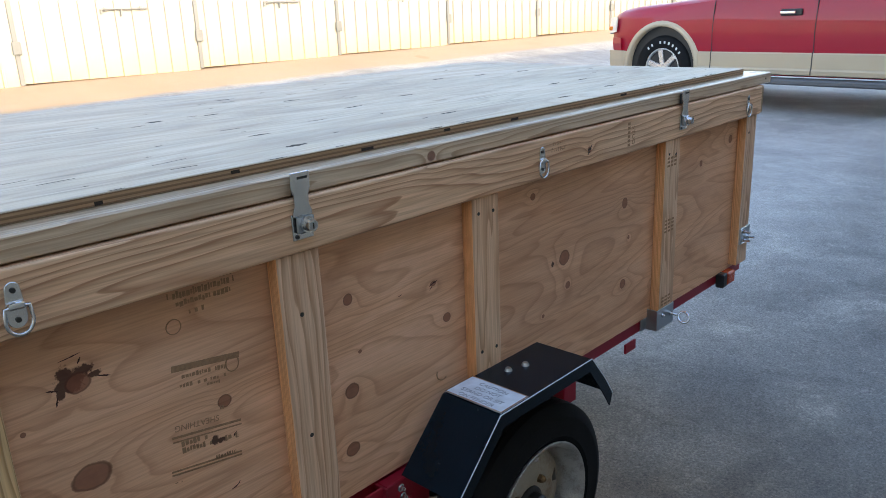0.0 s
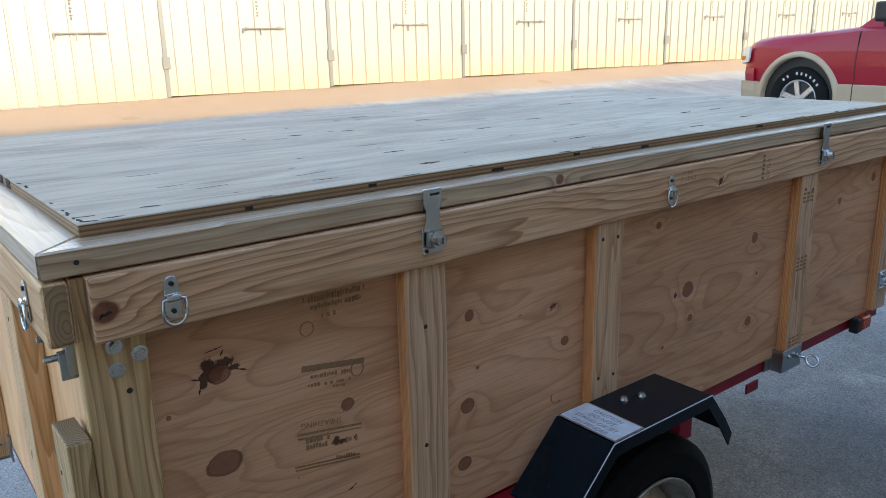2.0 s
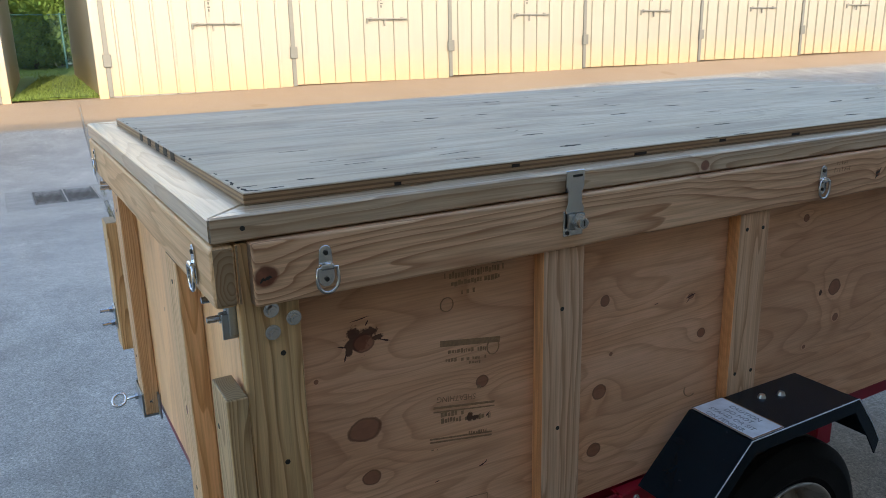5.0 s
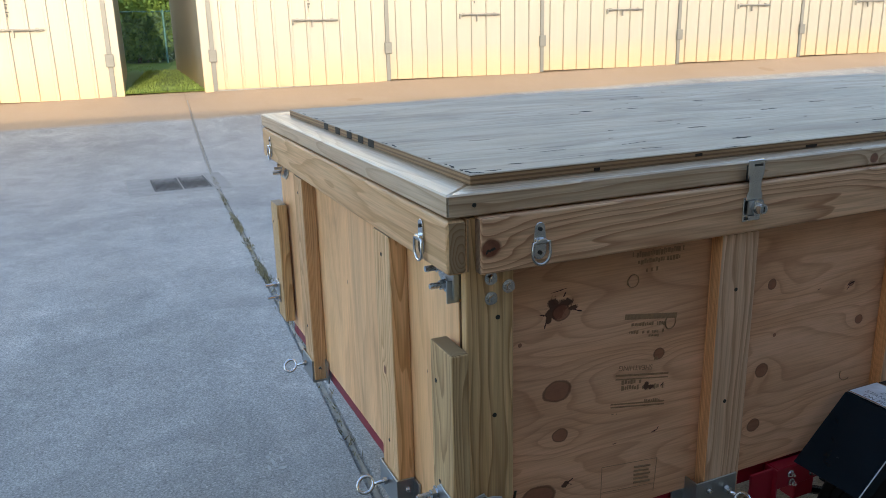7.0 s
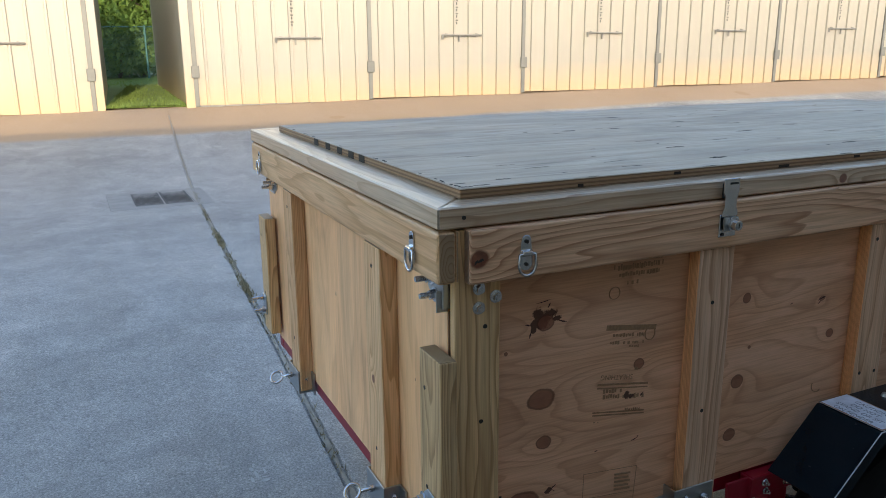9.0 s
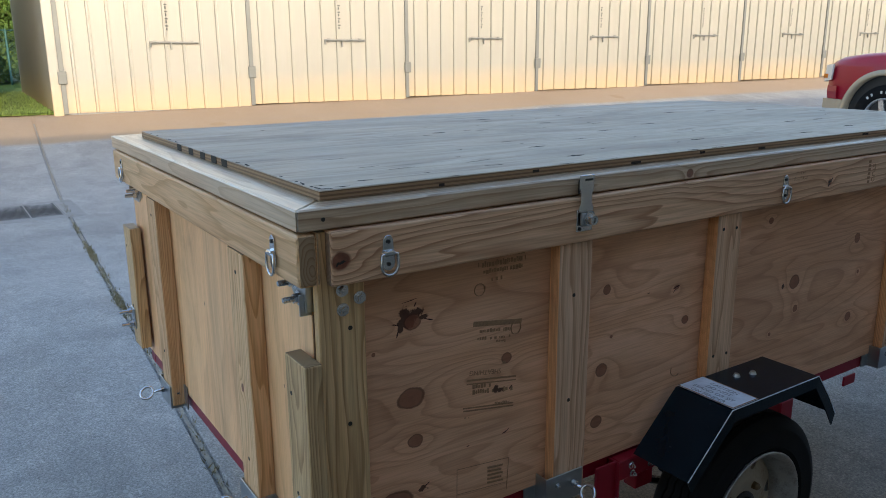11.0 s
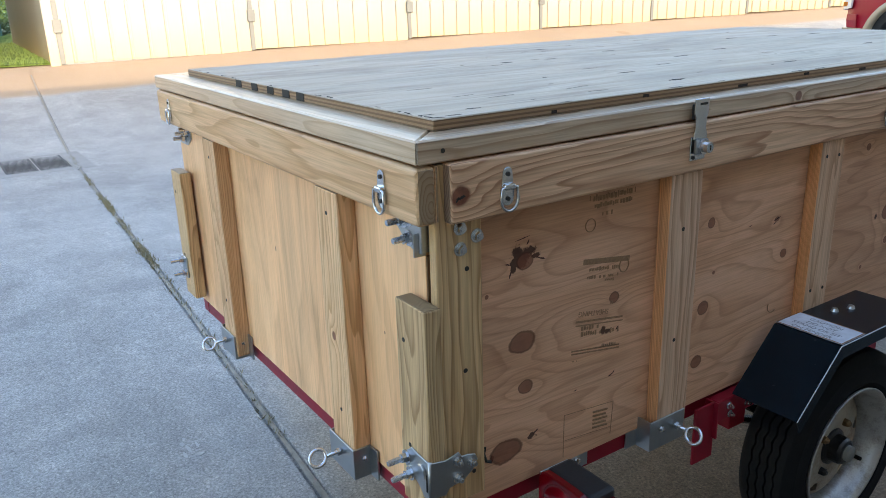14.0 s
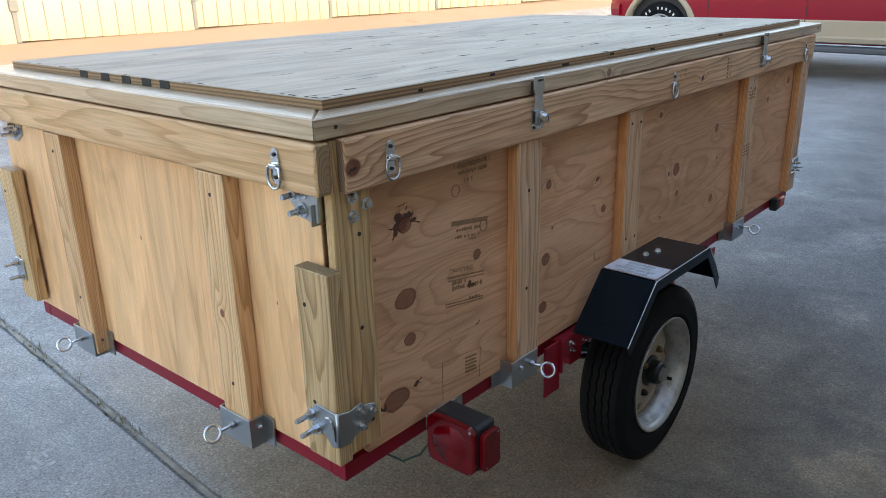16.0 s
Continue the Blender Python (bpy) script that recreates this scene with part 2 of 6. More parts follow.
def concrete_material():
    m, nt, b = material("concrete", 0.85)
    co = node(nt, "TexCoord").outputs["Object"]
    big = noise_tex(nt, co, 0.55, 5.0, 0.6).outputs["Fac"]
    mid = noise_tex(nt, co, 3.2, 5.0, 0.62, 0.4).outputs["Fac"]
    grit = noise_tex(nt, co, 120.0, 3.0, 0.7).outputs["Fac"]
    spot = node(nt, "TexVoronoi", Vector=co, Scale=26.0)
    col = ramp(nt, big, [(0.3, (0.225, 0.222, 0.215)), (0.5, (0.335, 0.33, 0.32)), (0.7, (0.43, 0.42, 0.40))])
    col = mix(nt, maths(nt, "MULTIPLY", mid, 0.5), col, ramp(nt, mid, [(0.35, (0.19, 0.188, 0.182)), (0.52, (0.38, 0.374, 0.36)), (0.7, (0.55, 0.54, 0.52))]))
    col = mix(nt, 0.6, col, ramp(nt, grit, [(0.3, (0.30, 0.29, 0.28)), (0.5, (1, 1, 1)), (0.72, (1.6, 1.58, 1.54))]), "MULTIPLY")
    sand = noise_tex(nt, co, 420.0, 2.0, 0.7).outputs["Fac"]
    col = mix(nt, 0.4, col, ramp(nt, sand, [(0.32, (0.45, 0.43, 0.40)), (0.5, (1, 1, 1)), (0.7, (1.45, 1.42, 1.36))]), "MULTIPLY")
    mott = noise_tex(nt, co, 21.0, 4.0, 0.7).outputs["Fac"]
    col = mix(nt, 0.3, col, ramp(nt, mott, [(0.3, (0.60, 0.59, 0.57)), (0.5, (1, 1, 1)), (0.7, (1.28, 1.27, 1.24))]), "MULTIPLY")
    wash = noise_tex(nt, vmath(nt, "MULTIPLY", co, (1.0, 2.6, 1.0)), 0.9, 4.0, 0.6, 1.2).outputs["Fac"]
    col = mix(nt, 0.22, col, ramp(nt, wash, [(0.36, (0.70, 0.70, 0.70)), (0.47, (0.97, 0.97, 0.97)), (0.55, (1.06, 1.06, 1.06)), (0.64, (1.30, 1.28, 1.25))]), "MULTIPLY")
    # small pale stones and chips
    chip = maths(nt, "LESS_THAN", spot.outputs["Distance"], 0.10)
    pick = maths(nt, "GREATER_THAN", node(nt, "SeparateXYZ", Vector=spot.outputs["Color"]).outputs[0], 0.93)
    col = mix(nt, maths(nt, "MULTIPLY", maths(nt, "MULTIPLY", chip, pick), 0.8), col, (0.55, 0.53, 0.48))
    # darker under and past the trailer: stains, plus shade put into the colour
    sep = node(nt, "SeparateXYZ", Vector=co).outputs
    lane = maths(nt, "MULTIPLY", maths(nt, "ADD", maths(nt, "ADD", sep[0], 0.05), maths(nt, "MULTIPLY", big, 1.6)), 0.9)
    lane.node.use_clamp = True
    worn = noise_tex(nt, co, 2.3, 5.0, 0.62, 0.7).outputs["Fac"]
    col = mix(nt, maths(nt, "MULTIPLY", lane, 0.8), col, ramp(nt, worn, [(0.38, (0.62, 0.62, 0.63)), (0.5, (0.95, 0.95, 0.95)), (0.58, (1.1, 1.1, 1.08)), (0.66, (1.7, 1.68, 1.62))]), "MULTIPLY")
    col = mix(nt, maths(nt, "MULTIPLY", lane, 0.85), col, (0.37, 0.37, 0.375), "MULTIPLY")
    # darkest and brown beside the wheel: stain, with the trailer's shade in the colour
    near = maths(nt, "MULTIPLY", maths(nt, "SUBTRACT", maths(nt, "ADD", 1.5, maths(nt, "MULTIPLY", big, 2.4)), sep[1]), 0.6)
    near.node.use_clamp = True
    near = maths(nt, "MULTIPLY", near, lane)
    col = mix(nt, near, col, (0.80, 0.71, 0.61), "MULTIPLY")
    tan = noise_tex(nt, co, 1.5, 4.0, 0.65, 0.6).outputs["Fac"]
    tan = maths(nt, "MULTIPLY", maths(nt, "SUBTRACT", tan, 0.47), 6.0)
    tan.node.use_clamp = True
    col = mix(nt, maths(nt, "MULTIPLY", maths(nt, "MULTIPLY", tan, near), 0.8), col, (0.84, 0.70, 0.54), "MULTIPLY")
    stone = node(nt, "TexVoronoi", Vector=co, Scale=170.0).outputs["Color"]
    stone = node(nt, "SeparateXYZ", Vector=stone).outputs[1]
    col = mix(nt, 0.42, col, ramp(nt, stone, [(0.0, (0.48, 0.47, 0.45)), (0.35, (0.92, 0.92, 0.92)), (0.75, (1.05, 1.05, 1.05)), (1.0, (1.75, 1.72, 1.66))]), "MULTIPLY")
    # tan tint past the joint, round the trailer
    tanned = maths(nt, "MULTIPLY", maths(nt, "ADD", sep[1], maths(nt, "SUBTRACT", maths(nt, "MULTIPLY", sep[0], 0.0656), 0.125)), 9.0)
    tanned.node.use_clamp = True
    close = maths(nt, "ADD", maths(nt, "MULTIPLY", sep[0], 0.8), 1.8)
    close.node.use_clamp = True
    close2 = maths(nt, "MULTIPLY", maths(nt, "SUBTRACT", maths(nt, "ADD", 2.0, big), sep[1]), 0.9)
    close2.node.use_clamp = True
    col = mix(nt, maths(nt, "MULTIPLY", maths(nt, "MULTIPLY", tanned, close), close2), col, (1.16, 1.0, 0.82), "MULTIPLY")
    oil, _ = knot_nodes(nt, co, [(-11.45, 3.50, 0.15, 0.8), (-10.9, 12.0, 0.14, 1.5)], (0, 1))
    col = mix(nt, maths(nt, "MULTIPLY", oil, 0.75), col, (0.10, 0.075, 0.055))
    # sunlit strip along the doors put into the colour, over washed-down clay dust
    dust = maths(nt, "SUBTRACT", maths(nt, "ADD", maths(nt, "MULTIPLY", sep[1], 0.06), maths(nt, "MULTIPLY", big, 0.5)), sep[0])
    dust = maths(nt, "MULTIPLY", maths(nt, "SUBTRACT", dust, 11.35), 4.5)
    dust.node.use_clamp = True
    col = mix(nt, maths(nt, "MULTIPLY", dust, 0.8), col, (0.40, 0.265, 0.15))
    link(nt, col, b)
    link(nt, maths(nt, "ADD", maths(nt, "MULTIPLY", mid, 0.3), 0.6), b, "Roughness")
    bump(nt, b, grit, 0.35, 0.003)
    return m


def grass_material(name, a, c):
    m, nt, b = material(name, 0.7)
    n = noise_tex(nt, node(nt, "TexCoord").outputs["Object"], 2.5, 4.0).outputs["Fac"]
    r = node(nt, "NewGeometry").outputs["Random Per Island"]
    link(nt, mix(nt, maths(nt, "MULTIPLY", maths(nt, "ADD", n, r), 0.5), a, c), b)
    return m


KNOTS = [(0.226, 0.938, 0.016, 1.2), (0.220, 0.789, 0.021, 1.5), (0.228, 0.700, 0.014, 1.3), (0.183, 0.584, 0.024, 1.6),
         (0.444, 0.818, 0.012, 1.1), (0.717, 0.912, 0.012, 1.0), (0.982, 0.791, 0.011, 1.1), (0.710, 0.727, 0.016, 1.1),
         (0.702, 0.605, 0.015, 1.2), (0.737, 0.800, 0.004, 1.1), (0.144, 0.892, 0.004, 1.0), (1.421, 0.810, 0.020, 1.1), (1.290, 0.993, 0.009, 1.1),
         (1.437, 0.732, 0.010, 1.1), (1.711, 0.655, 0.014, 1.1), (1.330, 0.680, 0.005, 1.2), (1.711, 0.891, 0.015, 1.0), (2.173, 0.925, 0.010, 1.0),
         (2.384, 0.972, 0.014, 1.0), (1.736, 0.788, 0.006, 1.0), (0.945, 0.878, 0.006, 1.6)]
SLITS = [(0.738, -0.722, 0.010, 2.2), (0.714, -0.137, 0.011, 2.3), (0.753, -0.311, 0.006, 4.5), (1.850, -0.365, 0.010, 3.0), (1.855, -0.171, 0.008, 4.0),
         (1.188, -0.194, 0.006, 4.5), (1.160, -0.496, 0.007, 4.5), (0.886, -0.715, 0.006, 3.5), (1.180, -0.782, 0.007, 4.0), (0.178, -0.106, 0.005, 3.0),
         (1.417, -0.569, 0.007, 4.0), (2.013, -0.796, 0.009, 3.5), (1.836, -0.838, 0.009, 3.5), (1.568, -0.131, 0.007, 4.0), (1.994, -0.358, 0.008, 3.5), (2.2, -0.75, 0.009, 3.5), (1.1, -1.0, 0.008, 4.0)]
# dark bark round some knots of the side sheet, and thin torn places: (y, z, length, width, slant)
DARKS = [(0.216, 0.945, 0.0205, 1.1), (0.240, 0.954, 0.0080, 1.5), (0.251, 0.943, 0.0055, 1.9), (0.201, 0.929, 0.0090, 0.8), (0.419, 0.757, 0.009, 0.9), (0.429, 0.753, 0.006, 1.5), (0.243, 0.594, 0.006, 2.0), (0.151, 0.582, 0.008, 0.6), (1.370, 0.806, 0.007, 1.0)]
TORN = [(0.262, 0.936, 0.020, 0.003, -22), (0.194, 0.920, 0.014, 0.003, 80), (0.220, 0.979, 0.032, 0.002, 12), (0.190, 0.938, 0.016, 0.003, -12), (0.232, 0.970, 0.010, 0.003, 60),
        (0.455, 0.752, 0.010, 0.003, 40), (0.252, 0.601, 0.014, 0.003, 25), (0.442, 0.656, 0.014, 0.003, 10), (0.450, 0.660, 0.008, 0.002, 40), (0.945, 0.878, 0.026, 0.003, 14), (0.938, 0.870, 0.012, 0.002, 40), (0.850, 0.880, 0.010, 0.002, 10), (0.35, 0.652, 0.008, 0.002, 15)]
ply_side = plywood("sheathing plywood", 1, (0.70, 0.415, 0.262), (0.37, 0.172, 0.090), KNOTS, (1, 2), darks=DARKS, bands=4.6, lines=0.8, figure=0.42)
ply_rear = plywood("clear plywood, grain upright", 2, (0.90, 0.565, 0.305), (0.60, 0.32, 0.14), [(-0.68, 0.83, 0.006, 0.5), (-0.19, 0.80, 0.004, 0.6)], (0, 2), bands=2.4, mottle=0.55, lines=0.75, figure=0.4, rough=0.42, gloss=0.5)
ply_lid = plywood("weathered plywood", 1, (0.43, 0.345, 0.25), (0.25, 0.175, 0.112), (), (1, 0), bands=3.0, grey=0.35, ply_edge=(2, 1.1765), slits=SLITS[:1], rough=0.5, gloss=0.3, mottle=0.8)
RAILKNOTS = [(0.071, 1.084, 0.017, 1.1), (0.927, 1.150, 0.011, 1.1), (1.470, 1.080, 0.009, 1.0)]
pine_y = lumber("pine lumber along the drive", 1, (0.74, 0.51, 0.35), (0.36, 0.185, 0.105), ring=0.0080, knots=RAILKNOTS, axes=(1, 2))
pine_x = lumber("pine lumber across", 0, (0.87, 0.595, 0.36), (0.62, 0.375, 0.19), ring=0.0095)
pine_z = lumber("pine studs", 2, (0.83, 0.565, 0.335), (0.54, 0.305, 0.14), ring=0.0056, knots=[(-0.324, 0.755, 0.010, 0.8)], axes=(0, 2))
# the edge tint stands for warm light on the posts' narrow sides
pine_post = lumber("pine posts with warm-lit edges", 2, (0.71, 0.495, 0.35), (0.42, 0.24, 0.14), ring=0.0064, edge=(1, (1.14, 0.87, 0.60)))
sealed_y = lumber("sealed pine along the drive", 1, (0.68, 0.53, 0.375), (0.36, 0.22, 0.125), ring=0.0085, knots=RAILKNOTS, axes=(1, 2), rough=0.30, gloss=0.6, coat=0.65)
sealed_x = lumber("sealed pine across", 0, (0.72, 0.57, 0.405), (0.52, 0.36, 0.21), ring=0.0085, rough=0.32, gloss=0.55, coat=0.4)
treated_z = lumber("treated lumber upright", 2, (0.70, 0.50, 0.28), (0.36, 0.215, 0.10), ring=0.0062)
zinc = plain("zinc plate", (0.66, 0.68, 0.70), 0.17, 1.0, vary=0.15, scale=30)
galv = plain("galvanized steel", (0.50, 0.53, 0.55), 0.33, 1.0, vary=0.2, scale=45, dirty=0.3, dirt=(0.3, 0.3, 0.29))
dark_steel = plain("dark screw", (0.05, 0.045, 0.04), 0.6, 0.6)
torn_mat = plain("dark torn wood", (0.050, 0.017, 0.012), 0.9, vary=0.6, scale=120)
ink = plain("faded black ink", (0.29, 0.17, 0.09), 0.8, vary=0.5, scale=140)
red_paint = plain("red trailer paint", (0.27, 0.007, 0.022), 0.32, vary=0.15, scale=9, dirty=0.3, dirt=(0.12, 0.03, 0.03), gloss=0.25)
faint_paint = plain("worn plate lettering", (0.22, 0.25, 0.28), 0.5, 0.3, vary=0.5, scale=120)
black_paint = plain("black fender paint", (0.0018, 0.0082, 0.0145), 0.24, vary=0.3, scale=12, dirty=0.05, dirt=(0.016, 0.024, 0.030), relief=0.0005, gloss=0.24)
rubber = plain("tyre rubber", (0.0055, 0.006, 0.007), 0.7, vary=0.3, scale=25, dirty=0.05, dirt=(0.03, 0.028, 0.026), relief=0.0006, gloss=0.16)
rim_paint = plain("white wheel paint", (0.45, 0.445, 0.435), 0.36, 0.5, vary=0.2, scale=26, dirty=0.85, dirt=(0.19, 0.175, 0.155))
disc_paint = plain("stained wheel disc", (0.40, 0.355, 0.285), 0.45, 0.1, vary=0.3, scale=14, dirty=0.75, dirt=(0.17, 0.10, 0.045))
grease = plain("greasy black hub", (0.006, 0.006, 0.007), 0.32, vary=0.4, scale=40, relief=0.001)
rusty = plain("rusty lug nut", (0.17, 0.105, 0.05), 0.5, 0.6)
plate_mat = plain("worn aluminium plate", (0.62, 0.67, 0.74), 0.45, 0.1, vary=0.35, scale=40)
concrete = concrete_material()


# ---- building helpers ----
def thing(name, at, label, category, group="", kind=""):
    e = new(name)
    e.empty_display_size = 0.1
    e.matrix_basis = at if isinstance(at, Matrix) else Matrix.Translation(at)
    return tagged(e, label, category, group, kind)


def mesh_of(name, bm, *mats, smooth=False):
    me = bpy.data.meshes.new(name)
    bmesh.ops.recalc_face_normals(bm, faces=bm.faces)
    bm.to_mesh(me)
    bm.free()
    for m in mats:
        me.materials.append(m)
    if smooth:
        me.shade_smooth()
    return me


def part(name, bm, mat, parent, label="", smooth=False, local=False):
    """One mesh under a thing or a part. Its points are in world metres, or with local in those of its parent."""
    mats = mat if isinstance(mat, tuple) else (mat,)
    ob = new(name, mesh_of(name, bm, *mats, smooth=smooth) if isinstance(bm, bmesh.types.BMesh) else bm)
    ob.parent = parent
    if not local and parent.type == "EMPTY":
        ob.matrix_parent_inverse = parent.matrix_basis.inverted()
    return tagged(ob, label)


def box(x0, x1, y0, y1, z0, z1, bevel=0.002, bm=None, seg=1):
    bm = bm or bmesh.new()
    vs = bmesh.ops.create_cube(bm, size=1.0)["verts"]
    for v in vs:
        v.co = ((x0 + x1) / 2 + v.co.x * abs(x1 - x0), (y0 + y1) / 2 + v.co.y * abs(y1 - y0), (z0 + z1) / 2 + v.co.z * abs(z1 - z0))
    if bevel:
        es = list({e for v in vs for e in v.link_edges})
        bmesh.ops.bevel(bm, geom=es, offset=bevel, segments=seg, affect="EDGES", profile=0.5)
    return bm


def rod(a, b, r, n=10, bm=None, r2=None):
    bm = bm or bmesh.new()
    a, b = Vector(a), Vector(b)
    turn = (b - a).to_track_quat("Z", "Y").to_matrix().to_4x4()
    m = Matrix.Translation((a + b) / 2) @ turn
    bmesh.ops.create_cone(bm, cap_ends=True, segments=n, radius1=r, radius2=r if r2 is None else r2, depth=(b - a).length, matrix=m)
    return bm


def tube(points, r, n=8, closed=False, bm=None):
    """A round wire along points."""
    bm = bm or bmesh.new()
    ps = [Vector(p) for p in points]
    k = len(ps)
    rings, side = [], None
    for i, p in enumerate(ps):
        a = ps[i - 1] if i or closed else p
        c = ps[(i + 1) % k] if i < k - 1 or closed else p
        t = (c - a).normalized()
        if side is None:
            side = t.orthogonal().normalized()
        side = (side - t * side.dot(t)).normalized()
        up = t.cross(side)
        rings.append([bm.verts.new(p + (side * math.cos(2 * math.pi * j / n) + up * math.sin(2 * math.pi * j / n)) * r) for j in range(n)])
    for i in range(k if closed else k - 1):
        q, w = rings[i], rings[(i + 1) % k]
        for j in range(n):
            bm.faces.new((q[j], q[(j + 1) % n], w[(j + 1) % n], w[j]))
    if not closed:
        bm.faces.new(rings[0]), bm.faces.new(rings[-1])
    return bm


def lathe(profile, n=40, bm=None, m=None):
    """A profile of (radius, along) turned round the x axis."""
    bm = bm or bmesh.new()
    rings = []
    for r, x in profile:
        rings.append([bm.verts.new((x, r * math.cos(2 * math.pi * j / n), r * math.sin(2 * math.pi * j / n))) for j in range(n)])
    for q, w in zip(rings, rings[1:]):
        for j in range(n):
            bm.faces.new((q[j], q[(j + 1) % n], w[(j + 1) % n], w[j]))
    if m:
        bmesh.ops.transform(bm, matrix=m, verts=[v for ring in rings for v in ring])
    return bm


def moved(bm, m):
    bmesh.ops.transform(bm, matrix=m, verts=bm.verts)
    return bm


def slab(outline, thick, bm=None, m=None, bevel=0.0):
    """A flat outline in x and y, of that thickness upward."""
    bm = bm or bmesh.new()
    vs = [bm.verts.new((x, y, 0)) for x, y in outline]
    f = bm.faces.new(vs)
    ex = bmesh.ops.extrude_face_region(bm, geom=[f])["geom"]
    up = [v for v in ex if isinstance(v, bmesh.types.BMVert)]
    bmesh.ops.translate(bm, verts=up, vec=(0, 0, thick))
    allv = vs + up
    if bevel:
        made = bmesh.ops.bevel(bm, geom=list({e for v in allv for e in v.link_edges}), offset=bevel, segments=1, affect="EDGES")
        allv = list(bm.verts)
    if m:
        bmesh.ops.transform(bm, matrix=m, verts=allv)
    return bm


# ---- ground ----
def soft(a, b, x):
    t = min(1.0, max(0.0, (x - a) / (b - a)))
    return t * t * (3 - 2 * t)


def joint_y(x):
    return 0.125 - 0.0656 * x


def ground_z(x, y):
    """Flat by the trailer, a shallow drain across, then a rise to the doors."""
    along = 0.031 * min(max(y - 1.8, 0.0), 8.0)
    wx = -12.55 + 0.103 * (y - 4.5)
    wall = 0.545 + 0.0142 * min(max(y - 4.5, -30), 60)
    drain = -0.105
    vx = -7.8
    if x > vx:
        z = along + drain * (1 - soft(vx - 0.6, -1.6, x))
    else:
        t = min(1.0, (vx - x) / (vx - wx))
        t = t * (0.55 + 0.45 * t)
        z = (along + drain) * (1 - t) + wall * t
    if x < wx - 0.05:
        z = wall
    return z


def ground():
    xs = [-400, -200, -100, -60, -40, -30, -25, -20, -17, -15, -14, -13.4] + [-13 + 0.5 * i for i in range(30)] + [2.5, 3.5, 5, 7, 10, 16, 30, 60, 120, 300]
    vs = [-400, -150, -60, -30, -20, -14, -10, -7, -5, -3.5, -2.5, -1.6, -0.9, -0.4, -0.1, -0.02, -0.014, 0.014, 0.02, 0.1, 0.4, 0.9, 1.6, 2.5, 3.5, 5, 6.5, 8, 9.5, 11, 13, 16, 20, 26, 34, 45, 60, 100, 200, 400]
    bm = bmesh.new()
    rows = []
    for x in xs:
        row = []
        for v in vs:
            y = v + joint_y(max(min(x, 5), -14))
            z = ground_z(x, y)
            if abs(v) < 0.017 and -12.6 < x < 6:
                z -= 0.013
            row.append(bm.verts.new((x, y, z)))
        rows.append(row)
    for a, b in zip(rows, rows[1:]):
        for i in range(len(vs) - 1):
            bm.faces.new((a[i], b[i], b[i + 1], a[i + 1]))
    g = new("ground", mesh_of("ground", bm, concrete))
    return tagged(g, "worn grey concrete drive with a weedy expansion joint", "ground", kind="structure")


ground()

joint_mat = plain("old joint filler", (0.33, 0.30, 0.25), 0.9, vary=0.5, scale=30, relief=0.004)


def joint_strip():
    bm = bmesh.new()
    n = 90
    left, right = [], []
    for i in range(n + 1):
        x = 3.0 - 15.4 * i / n
        y = joint_y(x)
        w = 0.0085 + 0.002 * math.sin(i * 1.7)
        z = ground_z(x, y) - 0.001
        left.append(bm.verts.new((x, y - w, z)))
        right.append(bm.verts.new((x, y + w, z + 0.003 * math.sin(i * 2.9))))
    for i in range(n):
        bm.faces.new((left[i], left[i + 1], right[i + 1], right[i]))
    return tagged(new("expansion_joint", mesh_of("expansion_joint", bm, joint_mat)), "dark crumbling filler in the concrete joint", "joint", kind="structure")


joint_strip()
weed_mat = grass_material("dry weeds", (0.15, 0.135, 0.07), (0.31, 0.26, 0.15))
lawn_mat = grass_material("lawn", (0.085, 0.15, 0.022), (0.18, 0.24, 0.05))
leaf_mat = grass_material("hedge leaves", (0.05, 0.12, 0.016), (0.18, 0.27, 0.05))


def blades(name, spots, mat, label, category, tall=0.03, wide=0.004):
    rng = random.Random(5)
    pts, fs = [], []
    for x, y, z in spots:
        a, h = rng.random() * 6.28, tall * (0.4 + rng.random())
        dx, dy = math.cos(a) * wide, math.sin(a) * wide
        lx, ly = rng.uniform(-1, 1) * h * 0.7, rng.uniform(-1, 1) * h * 0.7
        k = len(pts)
        pts += [(x - dx, y - dy, z), (x + dx, y + dy, z), (x + lx, y + ly, z + h)]
        fs.append((k, k + 1, k + 2))
    me = bpy.data.meshes.new(name)
    me.from_pydata(pts, [], fs)
    me.materials.append(mat)
    return tagged(new(name, me), label, category, kind="stuff")


rng = random.Random(2)
spots = []
for cx, n in ((-3.6, 260), (-3.75, 120), (-5.1, 240), (-5.4, 130), (-4.4, 120), (-2.9, 70), (-6.3, 90), (-7.4, 120), (-7.6, 90), (-2.1, 35), (-1.5, 40)):
    for _ in range(n):
        x = cx + rng.gauss(0, 0.16)
        y = joint_y(x) + rng.gauss(0, 0.014)
        spots.append((x, y, ground_z(x, y) - 0.004))
blades("weeds", spots, weed_mat, "dry green weeds growing in the concrete joint", "weeds", 0.022, 0.004)
spots = []
for i in range(90):
    x = 1.5 - 9 * rng.random()
    spots.append((x, joint_y(x) + rng.gauss(0, 0.012), ground_z(x, joint_y(x)) - 0.004))
blades("joint_debris", spots, joint_mat, "dry leaf crumbs lying in the concrete joint", "debris", 0.008, 0.006)


